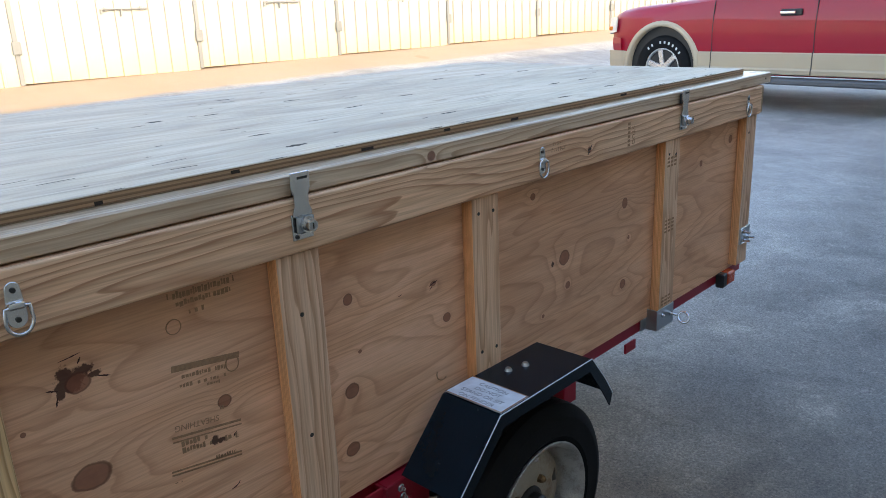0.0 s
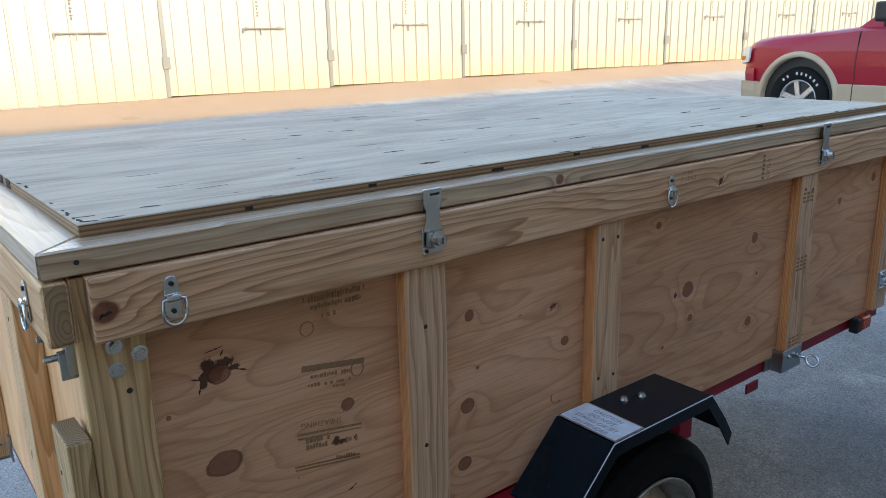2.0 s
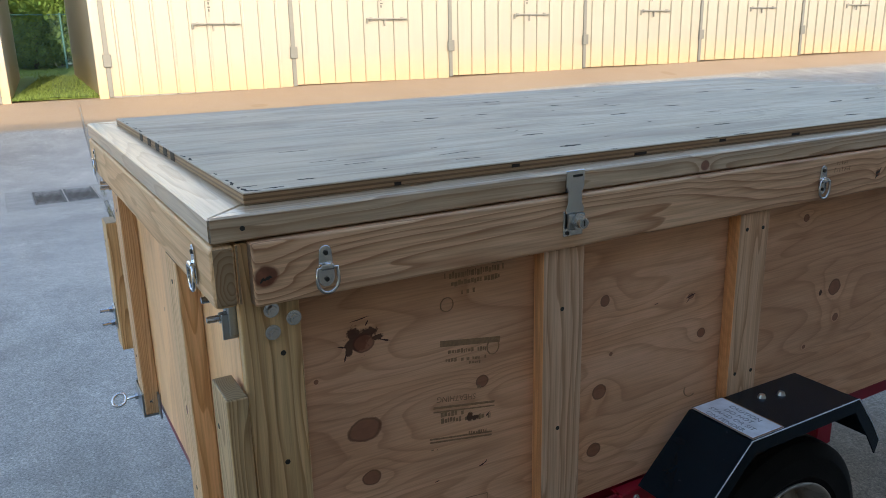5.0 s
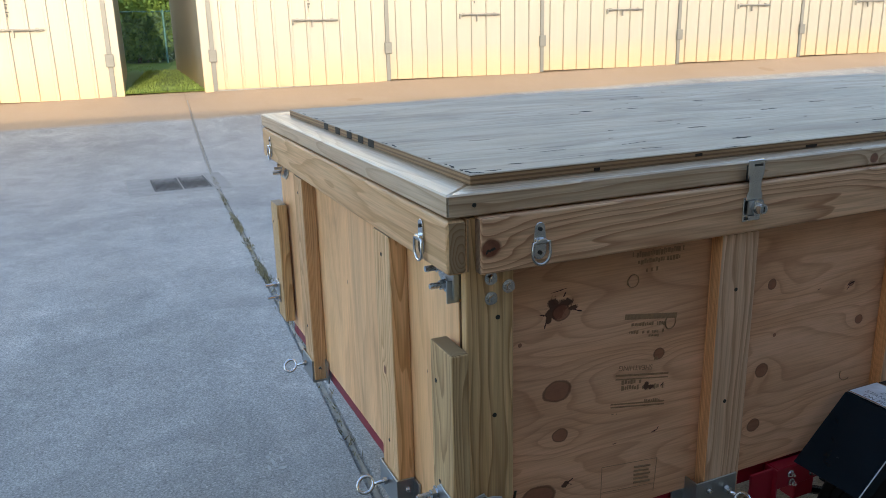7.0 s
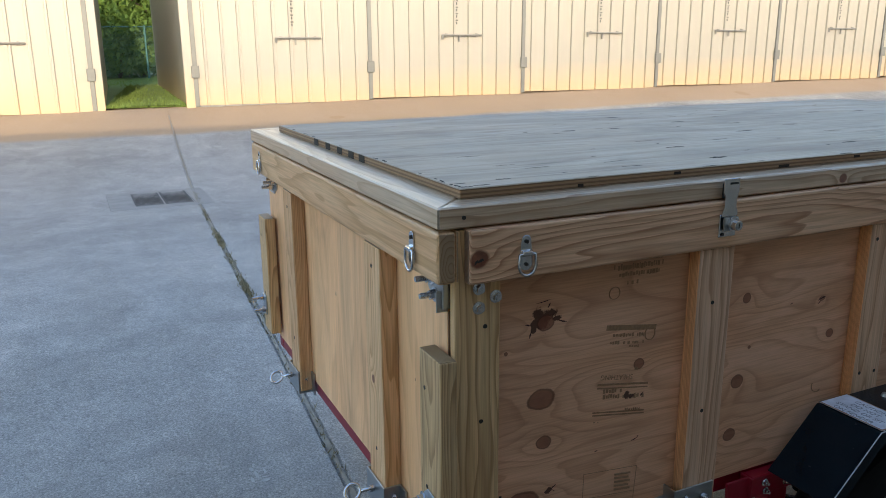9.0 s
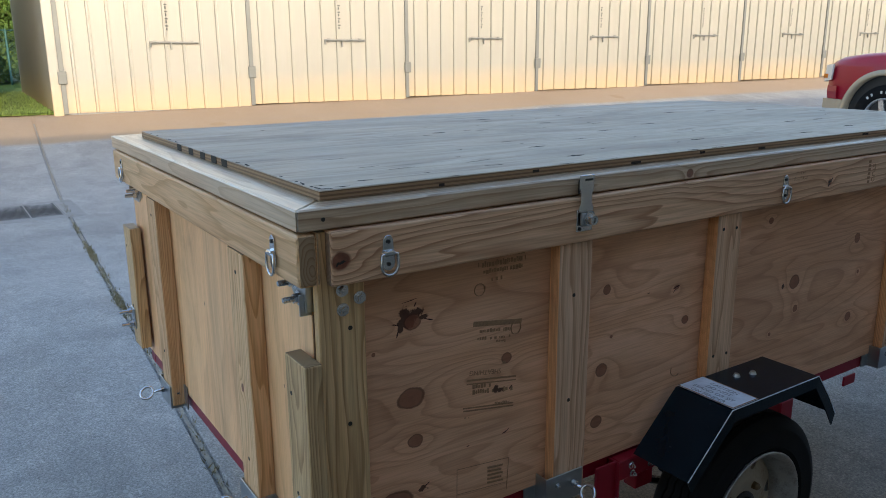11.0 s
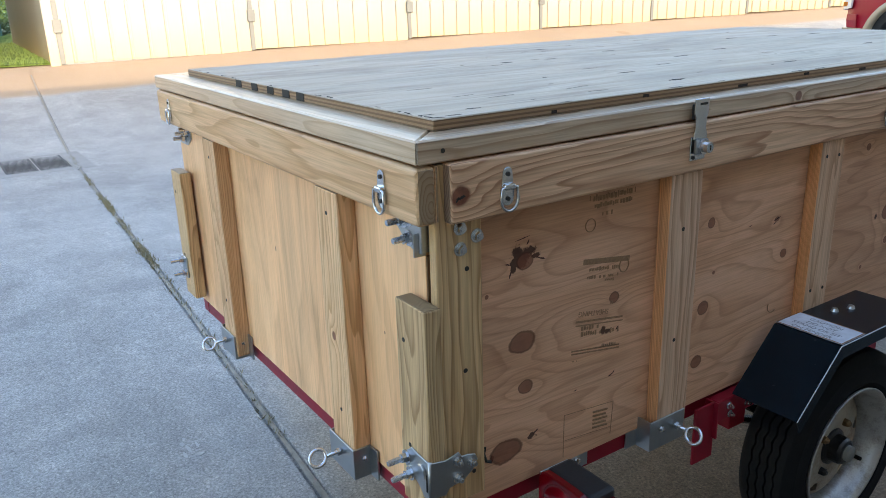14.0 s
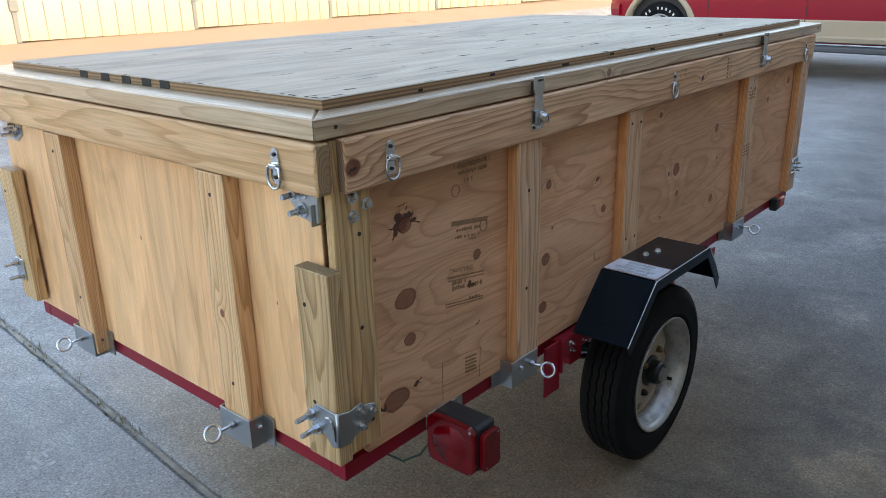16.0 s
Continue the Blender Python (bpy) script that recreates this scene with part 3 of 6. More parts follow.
def pebbles():
    r = random.Random(21)
    pts, fs = [], []
    for _ in range(260):
        x, y = r.uniform(-1.2, 1.3), r.uniform(-0.7, 3.0)
        z, q = ground_z(x, y), r.uniform(0.0012, 0.0036) * (1.6 if r.random() < 0.08 else 1.0)
        a = r.random() * 6.28
        k = len(pts)
        ring = [(x + q * math.cos(a + i * 1.571) * r.uniform(0.7, 1.2), y + q * math.sin(a + i * 1.571) * r.uniform(0.7, 1.2), z - 0.0005) for i in range(4)]
        pts += ring + [(px * 0.4 + x * 0.6, py * 0.4 + y * 0.6, z + q * 0.8) for px, py, _ in ring]
        fs += [(k + i, k + (i + 1) % 4, k + 4 + (i + 1) % 4, k + 4 + i) for i in range(4)] + [(k + 4, k + 5, k + 6, k + 7)]
    me = bpy.data.meshes.new("pebbles")
    me.from_pydata(pts, [], fs)
    me.materials.append(plain("pale grit", (0.42, 0.38, 0.30), 0.8, vary=0.4, scale=30))
    tagged(new("pebbles", me), "pale grit strewn over the concrete", "grit", kind="stuff")


pebbles()

# ---- drain ----
iron = plain("cast iron grate", (0.09, 0.09, 0.092), 0.7, 0.3, vary=0.3, scale=14)
pale_concrete = plain("paler drain concrete", (0.30, 0.295, 0.28), 0.9, vary=0.25, scale=8, relief=0.003)


def drain():
    z = ground_z(-7.55, 0.25) + 0.010
    d = thing("storm_drain", (-7.55, 0.24, z), "two dark iron grates in a pale concrete collar", "drain")
    bm = bmesh.new()
    for x0, x1, y0, y1 in ((-8.12, -7.93, -0.26, 0.74), (-7.15, -7.0, -0.26, 0.74), (-7.93, -7.15, -0.26, -0.02), (-7.93, -7.15, 0.56, 0.74)):
        box(x0, x1, y0, y1, z - 0.05, z, 0.004, bm)
    part("collar", bm, pale_concrete, d)
    part("pit", box(-7.93, -7.15, -0.02, 0.56, z - 0.055, z - 0.045, 0), dark_steel, d)
    for y0 in (-0.015, 0.275):
        bm = box(-7.92, -7.16, y0, y0 + 0.02, z - 0.03, z - 0.002, 0)
        box(-7.92, -7.16, y0 + 0.255, y0 + 0.275, z - 0.03, z - 0.002, 0, bm)
        for i in range(15):
            x = -7.92 + i * 0.0527
            box(x, x + 0.024, y0 + 0.02, y0 + 0.255, z - 0.03, z - 0.003, 0, bm)
        part("grate", bm, iron, d)


drain()

# ---- storage rows ----
def cream_material():
    m, nt, b = material("cream painted steel", 0.45)
    co = node(nt, "TexCoord").outputs["Object"]
    sc = vmath(nt, "MULTIPLY", co, (6.0, 6.0, 0.7))
    n = noise_tex(nt, sc, 1.0, 4.0).outputs["Fac"]
    big = noise_tex(nt, co, 0.8, 3.0).outputs["Fac"]
    col = mix(nt, n, (0.32, 0.298, 0.242), (0.366, 0.345, 0.288))
    z = node(nt, "SeparateXYZ", Vector=co).outputs[2]
    # rust-coloured splash along the foot of the sheets
    s = maths(nt, "MULTIPLY", maths(nt, "SUBTRACT", maths(nt, "ADD", 0.42, maths(nt, "MULTIPLY", big, 0.35)), z), 1.6)
    s.node.use_clamp = True
    col = mix(nt, maths(nt, "MULTIPLY", s, 0.75), col, (0.54, 0.375, 0.19))
    link(nt, col, b)
    return m


cream = cream_material()
trim_paint = plain("grey door post paint", (0.16, 0.162, 0.145), 0.5, vary=0.12, scale=5)
bolt_paint = plain("dull bolt steel", (0.24, 0.235, 0.21), 0.5, 0.5)
number_ink = plain("stencil ink", (0.10, 0.10, 0.09), 0.7)
roof_metal = plain("roof sheet", (0.5, 0.49, 0.44), 0.4, 0.6)
WALL = Matrix.Translation((-12.543, 4.514, 0.545)) @ Matrix.Rotation(math.atan2(0.9946, 0.1024), 4, "Z")
DOOR, RISE = 3.05, 0.0142 * 3.05


def sheet_profile(width, pitch):
    """Ribbed steel sheet along x: (x, y) with the ribs toward -y."""
    pts = [(0.0, 0.0)]
    x = pitch * 0.5
    while x < width - 0.06:
        pts += [(x - 0.026, 0.0), (x - 0.016, -0.036), (x + 0.016, -0.036), (x + 0.026, 0.0)]
        x += pitch
    return pts + [(width, 0.0)]


def ribbed(width, pitch, z0, z1, bm=None, ox=0.0, oy=0.0):
    bm = bm or bmesh.new()
    low = [bm.verts.new((ox + x, oy + y, z0)) for x, y in sheet_profile(width, pitch)]
    high = [bm.verts.new((v.co.x, v.co.y, z1)) for v in low]
    back = [bm.verts.new((ox + x, oy + 0.03, z)) for x, z in ((0, z0), (width, z0), (width, z1), (0, z1))]
    for i in range(len(low) - 1):
        bm.faces.new((low[i], low[i + 1], high[i + 1], high[i]))
    bm.faces.new(back)
    bm.faces.new((low[0], high[0], back[3], back[0]))
    bm.faces.new((low[-1], back[1], back[2], high[-1]))
    return bm


TALL = 3.3
door_mesh = mesh_of("door", ribbed(DOOR - 0.074, 0.29, 0.02, TALL - 0.35), cream)
# paint of the unseen row, picked dark to cut the light it throws back
brown = plain("dull brown steel", (0.31, 0.25, 0.185), 0.5, vary=0.2, scale=3)
brown_door_mesh = mesh_of("door", ribbed(DOOR - 0.074, 0.29, 0.02, TALL - 0.35), brown)
bar_mesh = mesh_of("bolt_bar", rod((1.33, -0.055, 1.13), (2.12, -0.055, 1.125), 0.017, 8, box(1.40, 1.44, -0.06, -0.02, 1.10, 1.16, 0, box(2.0, 2.04, -0.06, -0.02, 1.10, 1.16, 0))), bolt_paint)
drop_mesh = mesh_of("bolt_handle", box(1.66, 1.69, -0.075, -0.045, 1.01, 1.13, 0.004, rod((1.345, -0.06, 1.05), (1.345, -0.06, 1.13), 0.02, 8)), bolt_paint)
post_mesh = mesh_of("door_post", box(-0.036, 0.036, -0.03, 0.04, 0.0, TALL - 0.35, 0.004), trim_paint)
box_mesh = mesh_of("lock_box", box(-0.065, 0.065, -0.07, -0.03, 0.48, 0.68, 0.008), trim_paint)


def digit_bars():
    bm = bmesh.new()
    for i in range(4):
        z = 1.73 - i * 0.115
        box(1.60, 1.66, -0.034, -0.030, z, z + 0.022, 0, bm)
        box(1.618, 1.642, -0.034, -0.030, z - 0.06, z - 0.015, 0, bm)
    return mesh_of("unit_number", bm, number_ink)


digits = digit_bars()


def storage_row(name, k0, count, ends, frame_m, label, rise=RISE, paint=None, tall=TALL):
    coat = paint or cream
    b = thing(name, frame_m, label, "storage building", kind="structure")
    x0, x1 = k0 * DOOR, (k0 + count) * DOOR

    def placed(nm, me, x, z, parent=b, lab=""):
        ob = part(nm, me, None, parent, lab, local=True)
        if parent is b:
            ob.matrix_basis = Matrix.Translation((x, 0, z))
        return ob

    for i in range(count):
        k = k0 + i
        d = placed("door", brown_door_mesh if paint else door_mesh, k * DOOR + 0.037, k * rise)
        placed("bolt_bar", bar_mesh, 0, 0, d, "dull steel slide bolt")
        placed("bolt_handle", drop_mesh, 0, 0, d)
        placed("unit_number", digits, 0, 0, d, "plain dark bars of a stencilled number")
    for i in range(count + 1):
        k = k0 + i
        p = placed("door_post", post_mesh, k * DOOR, k * rise)
        placed("lock_box", box_mesh, 0, 0, p)
    za, zb = k0 * rise, (k0 + count) * rise
    e0, e1 = ends
    # eaves, side walls, back and roof
    top0, top1 = min(za, zb) + TALL - 0.4, max(za, zb) + tall
    part("eaves_panel", ribbed(x1 - x0 + e0 + e1, 0.267, top0, top1, None, x0 - e0, 0.04), coat, b, local=True)
    for sx0, sx1, ex in ((x0 - e0, x0 - 0.037, e0), (x1 + 0.037, x1 + e1, e1)):
        if ex > 0.06:
            part("corner_trim", box(sx0, sx1, -0.02, 0.04, -0.6, top1, 0.004), coat, b, local=True)
    askew = Matrix(((1, -0.053 * (paint is None), 0, 0), (0, 1, 0, 0), (0, 0, 1, 0), (0, 0, 0, 1)))
    part("side_wall", moved(box(x0 - e0, x0 - e0 + 0.04, 0.04, 9.0, -0.8, top1, 0), askew), coat, b, local=True)
    part("side_wall", moved(box(x1 + e1 - 0.04, x1 + e1, 0.04, 9.0, -0.8, top1, 0), askew), coat, b, local=True)
    part("back_wall", moved(box(x0 - e0, x1 + e1, 9.0, 9.05, -0.8, top1, 0), askew), coat, b, local=True)
    bm = bmesh.new()
    vs = [bm.verts.new(p) for p in ((x0 - e0 - 0.1, -0.12, top1), (x1 + e1 + 0.1, -0.12, top1), (x1 + e1 + 0.1, 9.2, top1 + 0.3), (x0 - e0 - 0.1, 9.2, top1 + 0.3))]
    bm.faces.new(vs)
    bmesh.ops.solidify(bm, geom=bm.faces[:], thickness=0.06)
    part("roof", moved(bm, askew), roof_metal, b, local=True)
    part("footing", box(x0 - e0, x1 + e1, 0.02, 0.3, -0.8, min(za, zb) + 0.03, 0), pale_concrete, b, local=True)
    return b


storage_row("storage_building", -1, 18, (0.18, 0.1), WALL, "long cream ribbed-steel storage row with bolted doors, sunlit")
storage_row("storage_building", -8, 6, (0.1, 0.16), WALL @ Matrix.Translation((0.47 * DOOR, 0.0, 0.47 * RISE)), "cream ribbed-steel storage row beside a grass alley")
# unseen row behind the camera, inferred from the shade; placed and sized to cast it
BEHIND = Matrix.Translation((2.75, 7.4, 0.0)) @ Matrix.Rotation(math.atan2(-0.9946, -0.1024), 4, "Z")
storage_row("storage_building", -12, 16, (0.1, 0.1), BEHIND, "unseen dull brown ribbed-steel storage row that shades the drive", rise=0.0, paint=brown, tall=3.78)

# ---- alley: lawn, fence, hedge ----
def alley():
    bm = bmesh.new()
    rows = [[bm.verts.new(WALL @ Vector((x, y, z))) for y in (0.03, 3, 6, 9, 14, 20, 40)] for x, z in ((-16, -0.06), (-4.52, -0.06), (-3.9, -0.02), (-3.2, -0.03), (-0.5, -0.03), (8, -0.03))]
    for a, b in zip(rows, rows[1:]):
        for i in range(6):
            bm.faces.new((a[i], a[i + 1], b[i + 1], b[i]))
    for v in bm.verts:
        v.co.z += 0.02
    tagged(new("lawn", mesh_of("lawn", bm, lawn_mat)), "mown green grass between and behind the storage rows", "lawn", kind="structure")
    r = random.Random(8)
    pts = []
    for _ in range(9000):
        y = 0.05 + 13 * r.random() ** 1.6
        x = -4.5 + 1.26 * r.random() if y < 9 else -9 + 9 * r.random()
        p = WALL @ Vector((x, y, -0.04))
        pts.append((p.x, p.y, p.z))
    blades("grass", pts, lawn_mat, "short green grass blades in the alley", "grass", 0.06, 0.012)


alley()
fence_paint = plain("green fence pipe", (0.06, 0.16, 0.15), 0.5, 0.3)


def fence():
    f = thing("chain_link_fence", WALL @ Matrix.Translation((-4, 15, 0)), "green chain-link fence before a hedge", "fence")
    for i in range(6):
        x = -10.0 + 3.0 * i
        part("post", rod(WALL @ Vector((x, 15, -0.1)), WALL @ Vector((x, 15, 1.75)), 0.035, 10), fence_paint, f)
    part("top_rail", rod(WALL @ Vector((-10, 15, 1.7)), WALL @ Vector((5, 15, 1.7)), 0.022, 8), fence_paint, f)
    bm = bmesh.new()
    for i in range(150):
        for s in (-1, 1):
            a, b = Vector((-10 + i * 0.1, 15, 0.0)), Vector((-10 + i * 0.1 + s * 1.7, 15, 1.7))
            d = Vector((0, 0.0, 0.0035))
            bm.faces.new([bm.verts.new(WALL @ p) for p in (a - d, b - d, b + d, a + d)])
    part("mesh_wire", bm, fence_paint, f)


fence()
bark = plain("bark", (0.10, 0.075, 0.05), 0.9, vary=0.4, scale=12, relief=0.01)


def tree(x, y, h, seed):
    r = random.Random(seed)
    base = WALL @ Vector((x, y, -0.1))
    t = thing("tree", base, "leafy green tree behind the fence", "tree", "trees behind the fence")
    bm = tube([base, base + Vector((0.1, 0.1, h * 0.3)), base + Vector((0, 0.25, h * 0.55)), base + Vector((0.1, 0.1, h * 0.85))], 0.09, 8)
    for i in range(9):
        z = h * (0.2 + 0.07 * i)
        a = r.random() * 6.28
        s = base + Vector((0.05, 0.1, z))
        e = s + Vector((math.cos(a), math.sin(a), 0.7)) * (1.0 + r.random())
        tube([s, (s + e) / 2 + Vector((0, 0, 0.1)), e], 0.025, 5, False, bm)
    part("trunk", bm, bark, t)
    pts, fs = [], []
    clumps = [(r.gauss(0, 1.1), r.gauss(0, 0.8), h * (0.06 + 0.94 * r.random()), 0.35 + 0.35 * r.random()) for _ in range(95)]
    for cx, cy, cz, cr in clumps:
        for _ in range(95):
            d = Vector((r.gauss(0, 1), r.gauss(0, 1), r.gauss(0, 1))).normalized() * cr * (0.5 + 0.6 * r.random())
            p = base + Vector((cx, cy, cz)) + d
            u = Vector((r.gauss(0, 1), r.gauss(0, 1), r.gauss(0, 1))).normalized() * (0.07 + 0.06 * r.random())
            w = u.orthogonal().normalized() * u.length * 0.55
            k = len(pts)
            pts += [p - u, p + w, p + u, p - w]
            fs.append((k, k + 1, k + 2, k + 3))
    me = bpy.data.meshes.new("crown")
    me.from_pydata([tuple(p) for p in pts], [], fs)
    part("crown", me, None, t).data.materials.append(leaf_mat)


for i, (x, y, h) in enumerate(((-11.5, 17.6, 5.2), (-9.2, 17.0, 4.6), (-7.0, 17.8, 5.4), (-5.0, 17.1, 4.8), (-3.0, 17.7, 5.3), (-1.0, 17.0, 4.7), (1.2, 17.8, 5.2), (-6.0, 20, 6.5), (-2.0, 20, 6.8), (-9.0, 20, 6.4), (-4.2, 19.4, 6.0), (1.0, 20, 6.3))):
    tree(x, y, h, 30 + i)


# ---- small hardware ----
OUT = Matrix.Identity(4)                       # faces the drive (+x)
BACK = Matrix.Rotation(radians(-90), 4, "Z")    # faces the rear (-y)


def at(x, y, z, turn=OUT):
    return Matrix.Translation((x, y, z)) @ turn


def d_ring(parent, m):
    """A lashing ring on its plate; local x points off the board, z up, the plate's top at 0."""
    flat = Matrix(((0, 0, 1, 0.0005), (1, 0, 0, 0), (0, 1, 0, 0), (0, 0, 0, 1)))
    tab = [(0.0095 * math.cos(a), -0.0075 + 0.0095 * math.sin(a)) for a in [math.pi * i / 8 for i in range(9)]]
    plate = slab([(-0.0115, -0.029), (0.0115, -0.029)] + tab, 0.0025, None, None, 0.0006)
    ob = part("ring_plate", moved(moved(plate, flat), m), zinc, parent, "zinc-plated lashing ring plate")
    foot = [(0.0125 * math.cos(a), -0.046 + 0.0135 * math.sin(a)) for a in [math.pi + math.pi * i / 8 for i in range(9)]]
    low = slab([(0.0125, -0.031), (-0.0125, -0.031)] + foot, 0.0025, None, None, 0.0006)
    part("lower_tab", moved(moved(low, flat), m), zinc, ob)
    loop = [(0.0165 * math.cos(a), -0.0475 + 0.0195 * math.sin(a)) for a in [math.pi + math.pi * i / 14 for i in range(15)]]
    pts = [(0.0075, y, z) for y, z in [(-0.0150, -0.030)] + loop + [(0.0150, -0.030), (0.0, -0.0285)]]
    part("ring", moved(tube(pts, 0.0026, 8, True), m), zinc, ob, smooth=True)
    part("bar", moved(box(0.001, 0.0105, -0.0105, 0.0105, -0.0335, -0.0235, 0.003, None, 2), m), zinc, ob)
    for z in (-0.009, -0.048):
        part("screw", moved(rod((0.002, 0, z), (0.0052, 0, z), 0.0035, 8), m), dark_steel, ob)
    return ob


def hex_bolt(parent, m, shank=0.02, size=1.0, name="bolt"):
    """A washer, nut and bolt end; local x points outward."""
    bm = rod((0, 0, 0), (0.0022 * size, 0, 0), 0.0115 * size, 16)
    rod((0.002 * size, 0, 0), (0.0105 * size, 0, 0), 0.0082 * size, 6, bm, 0.0076 * size)
    rod((0.008 * size, 0, 0), (0.009 * size + shank, 0, 0), 0.0042 * size, 8, bm)
    for i in range(int(shank / 0.0026)):
        x = 0.0095 * size + i * 0.0026
        rod((x, 0, 0), (x + 0.0013, 0, 0), 0.0049 * size, 8, bm)
    return part(name, moved(bm, m), zinc, parent, "zinc-plated nut and bolt end")


def hasp(parent, y):
    strap = [(-0.019, 1.104), (-0.019, 1.112), (-0.0145, 1.122), (-0.0145, 1.140), (-0.019, 1.150), (-0.019, 1.177), (0.019, 1.177), (0.019, 1.150), (0.0145, 1.140), (0.0145, 1.122), (0.019, 1.112), (0.019, 1.104)]
    on_rail = Matrix(((0, 0, 1, 0.0125), (1, 0, 0, y), (0, 1, 0, 0), (0, 0, 0, 1)))
    ob = part("hasp", slab(strap, 0.003, None, on_rail, 0.0008), zinc, parent, "zinc-plated hasp over the lid edge")
    part("slot", box(0.0154, 0.0160, y - 0.006, y + 0.014, 1.1655, 1.1695, 0), dark_steel, ob)
    part("staple", box(0.0, 0.0122, y - 0.010, y + 0.010, 1.138, 1.166, 0.001), dark_steel, ob)
    part("base", box(0.0085, 0.0118, y - 0.021, y + 0.021, 1.064, 1.108, 0.001), zinc, ob)
    part("cam_plate", box(0.0155, 0.0185, y - 0.016, y + 0.019, 1.076, 1.104, 0.003, None, 2), galv, ob)
    bm = rod((0.018, y + 0.003, 1.090), (0.025, y + 0.003, 1.090), 0.0145, 8)
    rod((0.024, y + 0.003, 1.090), (0.036, y + 0.003, 1.090), 0.0105, 20, bm, 0.0098)
    lock = part("lock", bm, zinc, ob, "round keyed lock")
    part("lock_face", rod((0.036, y + 0.003, 1.090), (0.0366, y + 0.003, 1.090), 0.007, 16), galv, lock)
    part("keyway", box(0.0366, 0.0372, y + 0.0018, y + 0.0042, 1.085, 1.095, 0), dark_steel, lock)
    part("rivet", rod((0.0115, y - 0.013, 1.070), (0.0135, y - 0.013, 1.070), 0.0035, 10), dark_steel, ob)


def eye_bolt(parent, p, way):
    p, way = Vector(p), Vector(way).normalized()
    c = p + way * 0.046
    side = way.cross(Vector((0, 0, 1))).normalized()
    lean = -side if abs(way.x) > abs(way.y) else side
    tilt = (way + Vector((0, 0, -0.15))).normalized()
    pts = [c - tilt * 0.017 * math.cos(a) + side * 0.004 + (lean * 0.65 + Vector((0, 0, 0.76))) * 0.0165 * math.sin(a) for a in [2 * math.pi * i / 24 for i in range(24)]]
    bm = tube(pts, 0.0038, 8, True)
    rod(p - way * 0.01, p + way * 0.028, 0.0038, 8, bm)
    ob = part("eye_bolt", bm, zinc, parent, "zinc-plated eye bolt", smooth=True)
    part("nut", rod(p, p + way * 0.008, 0.0085, 6), zinc, ob)
    return ob


# ---- trailer ----
def trailer():
    t = thing("utility_trailer", (-0.68, 1.2, 0.0), "red steel utility trailer with black fenders on the concrete", "trailer")
    for x in (-0.078, -1.345):
        bm = box(x, x + 0.040, 0.044, 2.56, 0.467, 0.471, 0)
        box(x, x + 0.040, 0.044, 2.56, 0.499, 0.503, 0, bm)
        edge = x + 0.036 if x > -0.5 else x
        box(edge, edge + 0.004, 0.044, 2.56, 0.471, 0.499, 0, bm)
        box(x + 0.001, x + 0.039, 0.0436, 0.047, 0.4675, 0.5025, 0, bm)
        part("side_rail", bm, red_paint, t)
    for y in (0.044, 1.25, 2.52):
        part("cross_member", box(-1.304, -0.079, y, y + 0.035, 0.4675, 0.5025, 0.001), red_paint, t)
    # unseen floor, added so that no light leaks up into the box
    part("deck", box(-1.334, -0.050, 0.056, 2.478, 0.5034, 0.5150, 0.001), ply_side, t)
    part("tongue", box(-0.71, -0.63, 2.5, 3.9, 0.40, 0.452, 0.003), red_paint, t)
    part("coupler", box(-0.70, -0.64, 3.86, 4.05, 0.40, 0.47, 0.012), galv, t)
    jack = part("tongue_jack", rod((-0.58, 3.5, 0.0), (-0.58, 3.5, 0.62), 0.028, 12), galv, t)
    part("jack_foot", box(-0.64, -0.52, 3.44, 3.56, 0.0, 0.012, 0.003), galv, jack)
    part("axle", rod((0.02, 1.174, 0.27), (-1.40, 1.174, 0.27), 0.022, 14), black_paint, t)
    for s, x in ((1, -0.055), (-1, -1.325)):
        bm = bmesh.new()
        for i in range(3):
            h = 0.30 - i * 0.09
            tube([(x, 1.174 - h, 0.395 + i * 0.0), (x, 1.174 - h / 2, 0.335), (x, 1.174, 0.308 - 0.006 * i), (x, 1.174 + h / 2, 0.335), (x, 1.174 + h, 0.395)], 0.010, 6, False, bm)
        part("leaf_spring", bm, black_paint, t)
        for y in (0.88, 1.46):
            part("spring_hanger", box(x - 0.02, x + 0.02, y - 0.03, y + 0.03, 0.38, 0.453, 0.003), red_paint, t)
    hang = part("fender_bracket", box(-0.016, -0.010, 0.690, 0.757, 0.362, 0.4985, 0.001), red_paint, t)
    part("flange", box(-0.034, 0.0, 0.751, 0.757, 0.41, 0.4985, 0.001), red_paint, hang)
    arm = part("fender_arm", box(-0.034, -0.004, 0.758, 0.93, 0.448, 0.498, 0.002), red_paint, t)
    for y, z in ((0.795, 0.480), (0.86, 0.466), (0.80, 0.458)):
        hex_bolt(arm, at(-0.004, y, z), 0.006, 0.75)
    part("tab", box(-0.036, -0.030, 1.74, 1.80, 0.425, 0.455, 0.001), red_paint, t)
    for side in (1, -1):
        wheel(t, side)
        fender(t, side)
    tail_light(t, 1)
    tail_light(t, -1)
    amber = plain("orange-red marker lens", (0.45, 0.06, 0.02), 0.25)
    part("marker_base", box(-0.036, -0.006, 2.352, 2.3845, 0.456, 0.507, 0.004), housing, t)
    part("marker_light", box(-0.036, -0.004, 2.385, 2.445, 0.458, 0.505, 0.006), amber, t, "small orange-red side marker light")
    # stake pockets with their eye bolts
    for y in (0.580, 1.912):
        p = part("stake_pocket", pocket(at(0.0, y, 0.0)), galv, t, "galvanized stake pocket")
